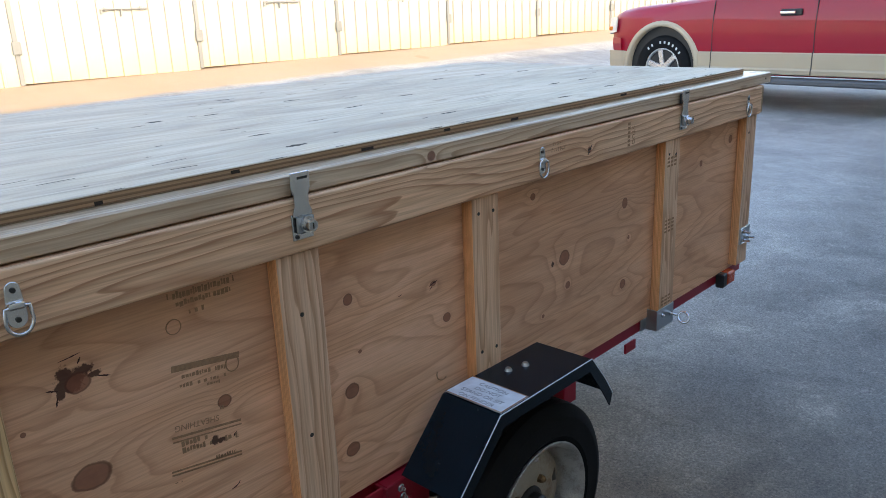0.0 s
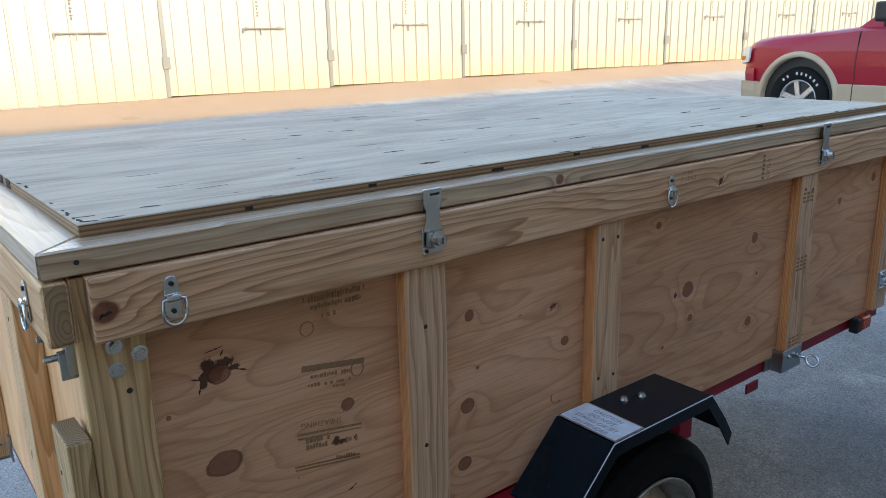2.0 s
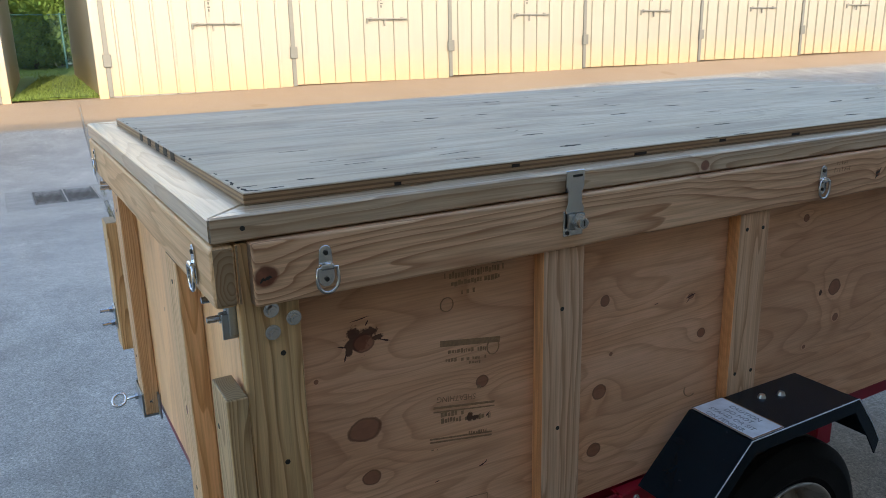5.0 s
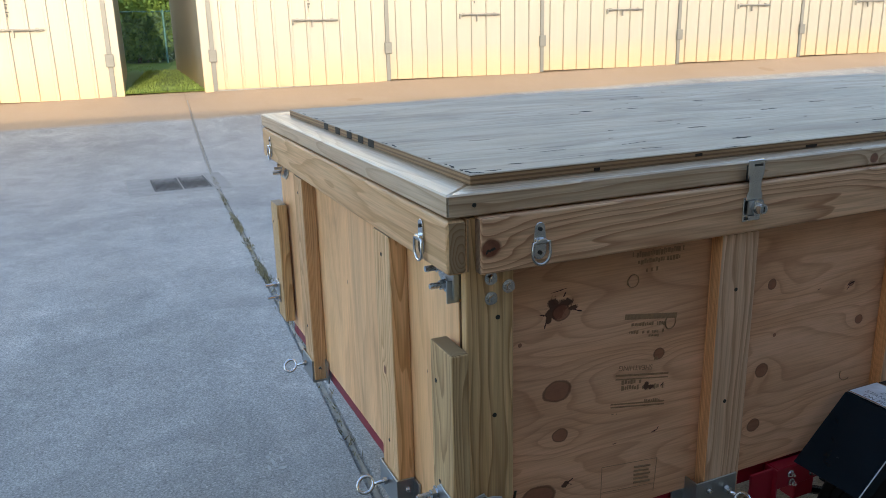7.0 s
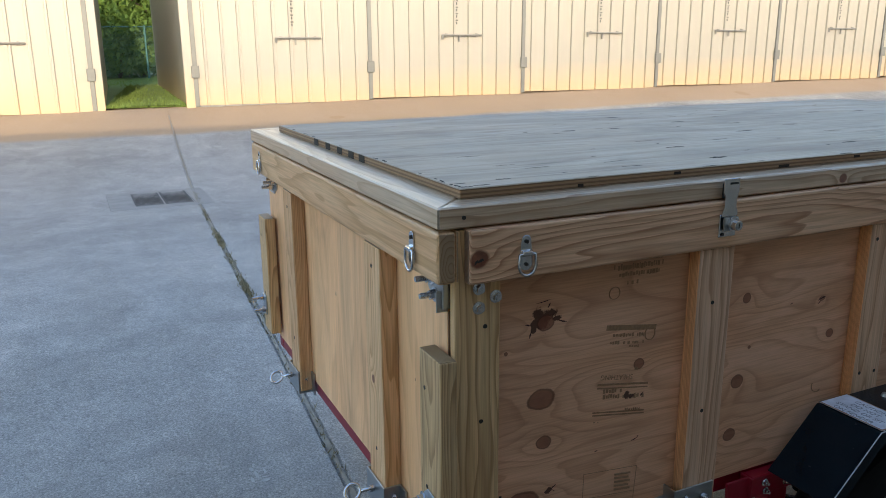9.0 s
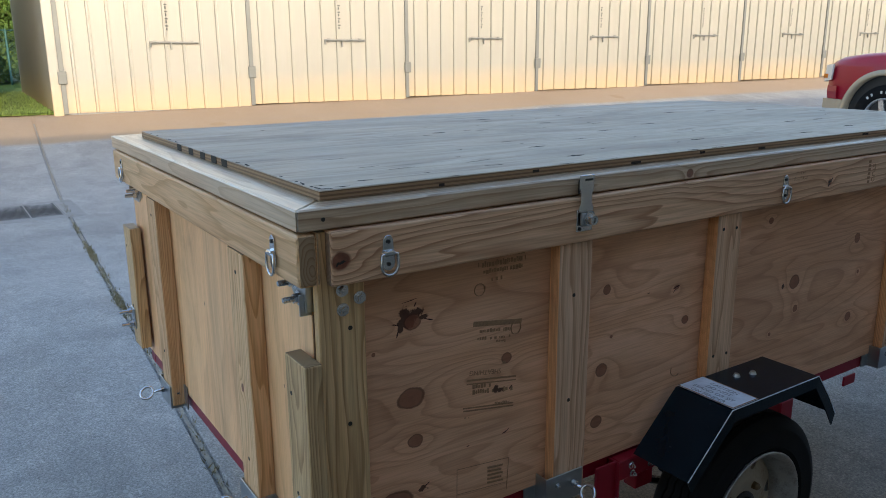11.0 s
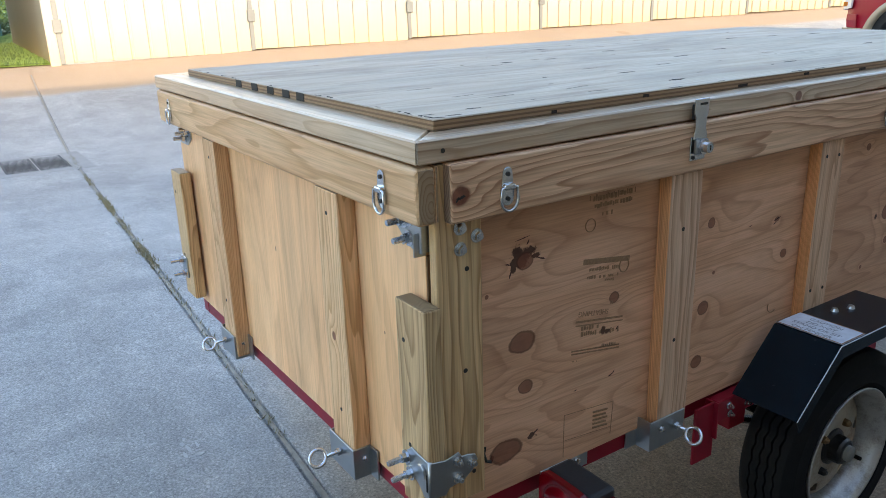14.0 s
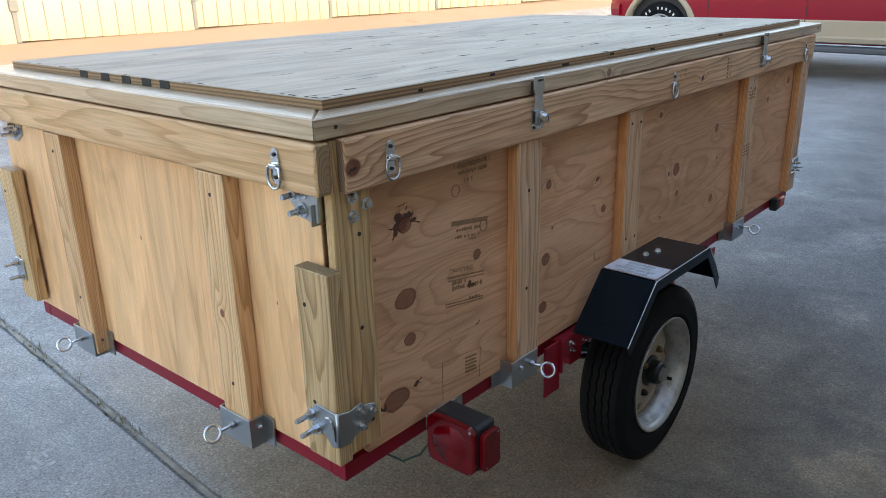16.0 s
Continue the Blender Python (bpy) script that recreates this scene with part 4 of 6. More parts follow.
        eye_bolt(p, (0.006, y + 0.025, 0.503), (1, 0.05, -0.05))
        hex_bolt(p, at(0.005, y - 0.02, 0.51), 0.002, 0.6)
    for x in (-0.322, -0.990):
        p = part("stake_pocket", pocket(at(x, 0.0, 0.0, BACK)), galv, t, "galvanized stake pocket")
        eye_bolt(p, (x - 0.004, -0.006, 0.505), (-0.06, -1, -0.05))
        hex_bolt(p, at(x + 0.056, 0.02, 0.51, BACK), 0.002, 0.6)
    p = part("corner_plate", box(-0.036, -0.031, 0.30, 0.39, 0.475, 0.512, 0.002), galv, t)
    hex_bolt(p, at(-0.031, 0.36, 0.495), 0.001, 0.7)
    return t


def pocket(m):
    """A folded sheet sleeve round a stud's foot; local x off the board, y along it."""
    hat = [(-0.036, -0.082), (-0.032, -0.082), (-0.032, -0.052), (0.004, -0.052), (0.004, 0.052), (-0.032, 0.052), (-0.032, 0.082), (-0.036, 0.082), (-0.036, 0.048), (0.0005, 0.048), (0.0005, -0.048), (-0.036, -0.048)]
    bm = slab(hat, 0.066, None, Matrix.Translation((0, 0, 0.466)), 0.0006)
    return moved(bm, m)


def wheel(t, side):
    m = Matrix.Translation((-0.006 if side > 0 else -1.379, 1.158, 0.265)) @ (OUT if side > 0 else Matrix.Scale(-1, 4, (1, 0, 0)))
    prof = [(0.160, -0.03), (0.19, -0.042), (0.230, -0.040), (0.252, -0.028), (0.260, -0.016)]
    grooves = (0.006, 0.027, 0.048, 0.069)
    for x in grooves:
        prof += [(0.2650, x - 0.0026), (0.2570, x - 0.0014), (0.2570, x + 0.0014), (0.2650, x + 0.0026)]
    prof += [(0.262, 0.087), (0.253, 0.095), (0.235, 0.102), (0.232, 0.1030), (0.229, 0.1024), (0.21, 0.106), (0.190, 0.1035), (0.187, 0.1045), (0.184, 0.102), (0.170, 0.095), (0.160, 0.09)]
    n = 168
    bm = bmesh.new()
    rings = []
    for k, (r, x) in enumerate(prof):
        tread = 5 <= k < 5 + 4 * len(grooves)
        rings.append([bm.verts.new((x + (0.0025 * (abs(j % 4 - 2) - 1.0) if tread else 0.0), r * math.cos(2 * math.pi * j / n), r * math.sin(2 * math.pi * j / n))) for j in range(n)])
    for q, u in zip(rings, rings[1:]):
        for j in range(n):
            bm.faces.new((q[j], q[(j + 1) % n], u[(j + 1) % n], u[j]))
    w = part("wheel", moved(bm, m), rubber, t, "worn small trailer tyre on a white steel rim")
    w.data.shade_smooth()
    w.data.set_sharp_from_angle(angle=radians(32))
    rim = [(0.166, 0.092), (0.172, 0.098), (0.1740, 0.1035), (0.1715, 0.1055), (0.1690, 0.1045), (0.161, 0.099), (0.156, 0.088), (0.154, 0.072), (0.147, 0.066), (0.144, 0.050), (0.142, 0.036)]
    part("rim", moved(lathe(rim, 64), m), rim_paint, w, "chalky white steel rim", smooth=True)
    disc = [(0.142, 0.036), (0.139, 0.042), (0.128, 0.046), (0.104, 0.052), (0.094, 0.057), (0.070, 0.060), (0.052, 0.058), (0.030, 0.056)]
    n = 60
    bm = bmesh.new()
    rings = [[bm.verts.new((x, r * math.cos(2 * math.pi * j / n), r * math.sin(2 * math.pi * j / n))) for j in range(n)] for r, x in disc]
    for i in range(len(disc) - 1):
        for j in range(n):
            a, b, c, d = rings[i][j], rings[i][(j + 1) % n], rings[i + 1][(j + 1) % n], rings[i + 1][j]
            if i == 2 and j % 10 in (0, 1, 2):
                # three-cornered openings, wide at the outer edge
                if j % 10 == 0:
                    bm.faces.new((a, c, d))
                elif j % 10 == 2:
                    bm.faces.new((b, c, d))
                continue
            bm.faces.new((a, b, c, d))
    part("disc", moved(bm, m), disc_paint, w, "rust-stained cream wheel disc", smooth=True)
    part("rim_barrel", moved(lathe([(0.160, -0.03), (0.150, 0.0), (0.148, 0.036)], 36), m), bolt_paint, w)
    hub = part("hub", moved(lathe([(0.050, 0.052), (0.047, 0.062), (0.037, 0.066), (0.035, 0.088), (0.031, 0.094), (0.026, 0.096), (0.002, 0.097)], 28), m), grease, w, "black greasy hub")
    part("hub_cap", moved(lathe([(0.0205, 0.095), (0.020, 0.106), (0.017, 0.108), (0.001, 0.1085)], 22), m), bolt_paint, hub, "dull grey dust cap")
    for i in range(4):
        a = radians(45 + 90 * i + 8)
        y, z = 0.068 * math.cos(a), 0.068 * math.sin(a)
        bm = rod((0.056, y, z), (0.070, y, z), 0.0115, 6, None, 0.0105)
        rod((0.070, y, z), (0.076, y, z), 0.0095, 10, bm, 0.005)
        part("lug_nut", moved(bm, m), rusty if i < 2 else grease, w)
    part("valve", moved(rod((0.05, 0.118, -0.075), (0.078, 0.112, -0.071), 0.0055, 8), m), rubber, w)


def fender(t, side):
    m = OUT if side > 0 else Matrix.Translation((-1.385, 0, 0)) @ Matrix.Scale(-1, 4, (1, 0, 0))
    prof = [(0.793, 0.513), (0.926, 0.645), (1.258, 0.645), (1.318, 0.572), (1.352, 0.522)]
    bm = bmesh.new()

    def strip(x0, x1, dz):
        a = [bm.verts.new((x0, y, z)) for y, z in prof]
        b = [bm.verts.new((x1, y, z + dz)) for y, z in prof]
        for i in range(len(prof) - 1):
            bm.faces.new((a[i], a[i + 1], b[i + 1], b[i]))
        return a, b
    a, b = strip(0.003, 0.158, 0.0)
    # the lip that hangs from the outer edge
    low = []
    for i, (y, z) in enumerate(prof):
        dy = 0.012 if i == 0 else (0.010 if i == 1 else (-0.010 if i == 2 else -0.014))
        low.append(bm.verts.new((0.160, y + dy, z - 0.028)))
    for i in range(len(prof) - 1):
        bm.faces.new((b[i], b[i + 1], low[i + 1], low[i]))
    bmesh.ops.recalc_face_normals(bm, faces=bm.faces)
    bmesh.ops.solidify(bm, geom=bm.faces[:], thickness=0.003)
    f = part("fender", moved(bm, m), black_paint, t, "folded black steel fender")
    part("worn_edge", moved(tube([(0.1585, y, z + 0.0005) for y, z in prof], 0.0012, 5), m), plate_mat, f, "bare worn metal along the edge")
    for x, y in ((0.045, 1.095), (0.058, 1.140)):
        part("bolt_head", moved(rod((x, y, 0.644), (x, y, 0.652), 0.0095, 12, None, 0.006), m), galv, f)
    if side > 0:
        pl = part("caution_plate", box(0.004, 0.157, 0.930, 1.020, 0.6475, 0.6490, 0.0005), plate_mat, f, "worn silver caution plate")
        frame_bm = box(0.004, 0.157, 0.930, 0.933, 0.6488, 0.6494, 0)
        for q in ((0.004, 0.157, 1.017, 1.020), (0.004, 0.007, 0.933, 1.017), (0.154, 0.157, 0.933, 1.017)):
            box(*q, 0.6488, 0.6494, 0, frame_bm)
        part("plate_edge", frame_bm, zinc, pl)
        for i, words in enumerate(("CAUTION", "DO NOT", "STAND OR SIT", "ON FENDER")):
            letters("lettering", words, 0.017, Matrix.Translation((0.080, 0.9955 - i * 0.0195, 0.6492)), pl, faint_paint)


def letters(name, words, size, m, parent, ink_mat=None, label="dark stamped words"):
    cu = bpy.data.curves.new(name, "FONT")
    cu.body, cu.size, cu.align_x, cu.extrude = words, size, "CENTER", 0.0002
    tmp = new("tmp_text", cu)
    me = bpy.data.meshes.new_from_object(tmp.evaluated_get(bpy.context.evaluated_depsgraph_get()))
    bpy.data.objects.remove(tmp)
    me.transform(m)
    me.materials.clear()
    me.materials.append(ink_mat or black_paint)
    return part(name, me, None, parent, label)


lens_red = plain("red lamp lens", (0.15, 0.0014, 0.005), 0.09, vary=0.97, scale=20, rough_vary=0.04)
housing = plain("black lamp housing", (0.015, 0.016, 0.018), 0.5)


def tail_light(t, side):
    m = OUT if side > 0 else Matrix.Translation((-1.385, 0, 0)) @ Matrix.Scale(-1, 4, (1, 0, 0))
    m = m @ Matrix.Translation((0.124, 0.232, 0.548)) @ Matrix.Diagonal((0.94, 0.92, 0.93, 1.0)) @ Matrix.Translation((-0.093, -0.2695, -0.517))
    b = part("tail_light", moved(box(-0.034, 0.092, 0.286, 0.352, 0.402, 0.513, 0.010, None, 3), m), housing, t, "boxy trailer tail lamp with red lenses")
    facing = Matrix(((1, 0, 0, 0.028), (0, 0, -1, 0.2862), (0, 1, 0, 0.4575), (0, 0, 0, 1)))

    def cushion(w, h, thick, bow, turn):
        """A square lens with bowed sides and rounded corners."""
        out = []
        for i in range(32):
            a = 2 * math.pi * (i + 0.5) / 32
            c, q = math.cos(a), math.sin(a)
            k = (abs(c) ** bow + abs(q) ** bow) ** (-1.0 / bow)
            out.append((w * c * k, h * q * k))
        return slab(out, thick, None, turn, 0.003)
    lens = part("lens", moved(cushion(0.065, 0.0595, 0.017, 7.0, facing), m), lens_red, b, "red plastic rear lens")
    part("lens_dome", moved(lathe([(0.001, -0.0075), (0.020, -0.0062), (0.038, -0.0032), (0.050, 0.001)], 36, None, Matrix.Translation((0.028, 0.2695, 0.4575)) @ Matrix.Rotation(radians(90), 4, "Z")), m), lens_red, lens, smooth=True)
    part("lens_ring", moved(tube([(0.028 + 0.050 * math.cos(a), 0.2695, 0.4575 + 0.050 * math.sin(a)) for a in [2 * math.pi * i / 40 for i in range(40)]], 0.0012, 6, True), m), lens_red, lens, smooth=True)
    outside = Matrix(((0, 0, 1, 0.0918), (1, 0, 0, 0.319), (0, 1, 0, 0.453), (0, 0, 0, 1)))
    side_lens = part("side_lens", moved(cushion(0.030, 0.046, 0.015, 9.0, outside), m), lens_red, b, "red side lens")
    for x in (-0.029, 0.085):
        for z in (0.406, 0.509):
            part("screw", moved(rod((x, 0.2692, z), (x, 0.2672, z), 0.0032, 8), m), zinc, lens)
    for y, z in ((0.298, 0.418), (0.338, 0.490)):
        part("screw", moved(rod((0.1066, y, z), (0.1082, y, z), 0.0026, 8), m), zinc, side_lens)
    part("bracket", moved(box(-0.064, -0.034, 0.300, 0.335, 0.462, 0.466, 0.001), m), galv, b)
    part("bracket", moved(box(-0.0665, -0.064, 0.300, 0.375, 0.448, 0.480, 0.001), m), galv, b)
    pts = [(-0.03, 0.30, 0.45), (-0.05, 0.26, 0.405), (-0.07, 0.225, 0.398), (-0.10, 0.21, 0.41), (-0.13, 0.22, 0.44)]
    part("wire", moved(tube(pts, 0.003, 6), m), plain("dark green wire", (0.02, 0.07, 0.05), 0.5), b)


# ---- the wooden box ----
def screws(parent, spots, x=None, y=None):
    for a, z in spots:
        if x is not None:
            bm = rod((x - 0.002, a, z), (x + 0.0006, a, z), 0.0042, 8)
        else:
            bm = rod((a, y - 0.0006, z), (a, y + 0.002, z), 0.0042, 8)
        part("screw", bm, dark_steel, parent)


def side_panel():
    s = thing("side_panel", (-0.03, 1.27, 0.505), "knotty plywood side panel with pine posts and rail", "panel")
    sheet = part("plywood_sheet", box(-0.045, -0.030, 0.100, 2.520, 0.505, 1.126, 0.001), ply_side, s)
    stamps(sheet)
    rail = part("top_rail", box(-0.0295, 0.008, 0.052, 2.530, 1.041, 1.1335, 0.005, None, 3), pine_y, s, "knotty pine two-by-four rail")
    post = part("corner_post", box(-0.0297, -0.010, 0.034, 0.121, 0.540, 1.132, 0.003, None, 2), treated_z, s, "greenish treated corner post")
    for y, z in ((0.078, 1.029), (0.110, 1.011), (0.078, 0.995)):
        hex_bolt(post, at(-0.0098, y, z), 0.003, 1.0)
    screws(post, [(0.091, 0.960), (0.084, 0.785), (0.097, 0.590)], x=-0.0098)
    for y0, y1, z0, spots in ((0.551, 0.640, 0.470, [(0.592, 0.93), (0.587, 0.70)]), (1.039, 1.127, 0.500, [(1.060, 1.006), (1.108, 1.004), (1.060, 0.69), (1.110, 0.687)]),
                              (1.876, 1.965, 0.470, [(1.90, 1.0), (1.94, 0.995)]), (2.435, 2.518, 0.520, [(2.46, 0.985)])):
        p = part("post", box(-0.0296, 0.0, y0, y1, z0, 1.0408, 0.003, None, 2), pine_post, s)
        screws(p, spots, x=0.0)
    # grade stamps on the third post and the rail
    for y, z, n in ((1.920, 0.985, 3), (1.920, 0.80, 4), (1.920, 0.56, 3)):
        bm = bmesh.new()
        for i in range(n):
            for j in range(3):
                box(0.0002, 0.0008, y - 0.03 + j * 0.02, y - 0.016 + j * 0.02, z - i * 0.011, z - i * 0.011 + 0.006, 0, bm)
        tagged(part("grade_stamp", bm, ink, s), kind="stuff")
    bm = bmesh.new()
    for i in range(6):
        for j in range(1):
            box(0.0082, 0.0088, 1.650 + j * 0.018, 1.661 + j * 0.018, 1.060 + i * 0.011, 1.067 + i * 0.011, 0, bm)
    tagged(part("grade_stamp", bm, ink, rail), kind="stuff")
    letters("lettering", "STUD", 0.020, Matrix(((0, 0, 1, 0.0084), (0, 1, 0, 1.672), (-1, 0, 0, 1.086), (0, 0, 0, 1))), rail, ink, "printed grade word")
    bm = bmesh.new()
    rs = random.Random(17)
    for z, y0, n in ((1.112, 1.318, 5), (1.097, 1.312, 7)):
        for i in range(n):
            y = y0 + i * 0.0085
            h = rs.uniform(0.004, 0.010)
            box(0.0078, 0.0082, y, y + 0.0016, z, z + h, 0, bm)
            box(0.0078, 0.0082, y, y + rs.uniform(0.003, 0.007), z + rs.uniform(0, h), z + h * 0.5 + 0.0015, 0, bm)
    tagged(part("pencil_scrawl", bm, ink, rail), kind="stuff")
    for y in (0.157, 1.273):
        d_ring(rail, at(0.008, y, 1.114))
    d_ring(rail, at(0.008, 2.412, 1.112))
    bm = bmesh.new()
    rc = random.Random(3)
    for y, z, l, w, a in ((0.070, 1.081, 0.016, 0.005, 14), (0.064, 1.079, 0.010, 0.004, 60), (0.076, 1.083, 0.006, 0.003, -30), (1.470, 1.081, 0.014, 0.006, 20), (1.466, 1.073, 0.012, 0.005, 70), (1.477, 1.087, 0.012, 0.003, 50)):
        sliver(bm, y, z, l, w, a, rc)
    tagged(part("knot_crack", moved(bm, Matrix(((0, 0, 1, 0.0079), (1, 0, 0, 0), (0, 1, 0, 0), (0, 0, 0, 1)))), dark_steel, rail, "dark cracks in the knots"), kind="stuff")
    hasp(rail, 0.603)
    hasp(rail, 1.955)
    latch = part("corner_latch", box(0.0005, 0.004, 2.44, 2.52, 0.595, 0.655, 0.004), galv, s, "galvanized corner latch plate")
    for y, z in ((2.46, 0.64), (2.495, 0.615), (2.46, 0.61)):
        hex_bolt(latch, at(0.004, y, z), 0.02, 0.9)
    return s


def sliver(bm, u, v, length, width, angle, r):
    """A ragged dark split, long and thin, added to the mesh."""
    n, c, s = 9, math.cos(radians(angle)), math.sin(radians(angle))
    top, low = [], []
    for i in range(n):
        t = i / (n - 1)
        h = width * 0.5 * math.sin(math.pi * (0.04 + 0.92 * t)) ** 0.8
        bend = 0.10 * length * math.sin(2.5 * t + u * 40)
        a, p, q = (t - 0.5) * length, h * r.uniform(0.45, 1.3) + bend * 0.4, -h * r.uniform(0.45, 1.3) + bend * 0.4
        top.append((u + a * c - p * s, v + a * s + p * c))
        low.append((u + a * c - q * s, v + a * s + q * c))
    slab(top + low[::-1], 0.0004, bm)


def stamps(sheet):
    """Ink marks of the sheet maker, too worn to read: bars of their size."""
    r = random.Random(4)
    rows = [(1.030, 0.008, 0.366, 0.488, 0.8), (1.014, 0.013, 0.366, 0.488, 0.9), (1.000, 0.011, 0.385, 0.48, 0.75), (0.984, 0.009, 0.39, 0.46, 0.6), (0.900, 0.0105, 0.361, 0.481, 1.0), (0.884, 0.009, 0.372, 0.452, 0.85), (0.871, 0.007, 0.364, 0.452, 0.8),
            (0.857, 0.006, 0.41, 0.44, 0.7), (0.806, 0.008, 0.43, 0.465, 0.7), (0.7905, 0.004, 0.346, 0.470, 1.0), (0.7835, 0.0025, 0.346, 0.470, 1.0), (0.771, 0.010, 0.36, 0.405, 0.75), (0.759, 0.011, 0.36, 0.46, 0.65), (0.7345, 0.003, 0.337, 0.464, 1.0), (0.7285, 0.003, 0.337, 0.464, 1.0), (0.722, 0.008, 0.415, 0.452, 0.9), (0.713, 0.004, 0.34, 0.352, 0.8)]
    for z, h, y0, y1, full in rows:
        bm = bmesh.new()
        slope = 0.02 if z > 0.95 else 0.14 if z > 0.82 else 0.16
        if full == 1.0:
            moved(box(-0.0298, -0.0293, 0, y1 - y0, 0, h, 0, bm), Matrix.Translation((0, y0, z)) @ Matrix.Rotation(-math.atan(slope), 4, "X"))
        y = y0
        while y < y1 and full < 1.0:
            w = r.uniform(0.002, 0.006)
            if r.random() < full:
                zz = z - (y - y0) * slope
                box(-0.0298, -0.0293, y, min(y + w, y1), zz + h * r.uniform(0, 0.25), zz + h * r.uniform(0.7, 1.0), 0, bm)
            y += w + 0.0016
        tagged(part("ink_stamp", bm, ink, sheet), kind="stuff")
    # the one readable word, printed upside down
    upside = Matrix(((0, 0, 1, -0.0297), (-1, 0, 0, 0.392), (0, -1, 0, 0.8045), (0, 0, 0, 1)))
    letters("lettering", "SHEATHING", 0.0145, upside @ Matrix.Rotation(math.atan(0.16), 4, "Z").inverted(), sheet, ink, "faded printed word")
    pts = [(-0.0292, 0.376 + 0.012 * math.cos(a), 0.972 + 0.012 * math.sin(a)) for a in [2 * math.pi * i / 20 for i in range(20)]]
    part("ink_stamp", tube(pts, 0.001, 4, True), ink, sheet)
    pts = [(-0.0292, 0.466 + 0.012 * math.cos(a), 0.878 + 0.014 * math.sin(a)) for a in [2 * math.pi * i / 20 for i in range(20)]]
    part("ink_stamp", tube(pts, 0.0012, 4, True), ink, sheet)
    pts = [(-0.0295, 0.961 + 0.018 * math.cos(a), 0.669 + 0.016 * math.sin(a)) for a in [radians(150 + 12 * i) for i in range(14)]]
    part("scuff", tube(pts, 0.0013, 4), ink, sheet)
    def stroke(y0, z0, y1, z1, w=0.0012):
        part("ink_stamp", tube([(-0.0298, y0, z0), (-0.0298, y1, z1)], w * 0.6, 4), ink, sheet)
    for q in ((0.323, 0.608, 0.453, 0.595), (0.453, 0.595, 0.448, 0.523), (0.323, 0.608, 0.322, 0.518), (0.322, 0.553, 0.449, 0.540)):
        stroke(*q)
    for i in range(5):
        stroke(0.398, 0.589 - i * 0.0085, 0.437 - 0.004 * (i % 2), 0.584 - i * 0.0085, 0.004)
    bm = bmesh.new()
    for q in TORN:
        sliver(bm, *q, r)
    tagged(part("torn_grain", moved(bm, Matrix(((0, 0, 1, -0.0301), (1, 0, 0, 0), (0, 1, 0, 0), (0, 0, 0, 1)))), torn_mat, sheet, "dark torn grain round the knots"), kind="stuff")
    part("bark_pocket", tube([(-0.0297, 0.136, 0.612), (-0.0297, 0.133, 0.598), (-0.0297, 0.138, 0.582), (-0.0297, 0.148, 0.577)], 0.003, 5), dark_steel, sheet)


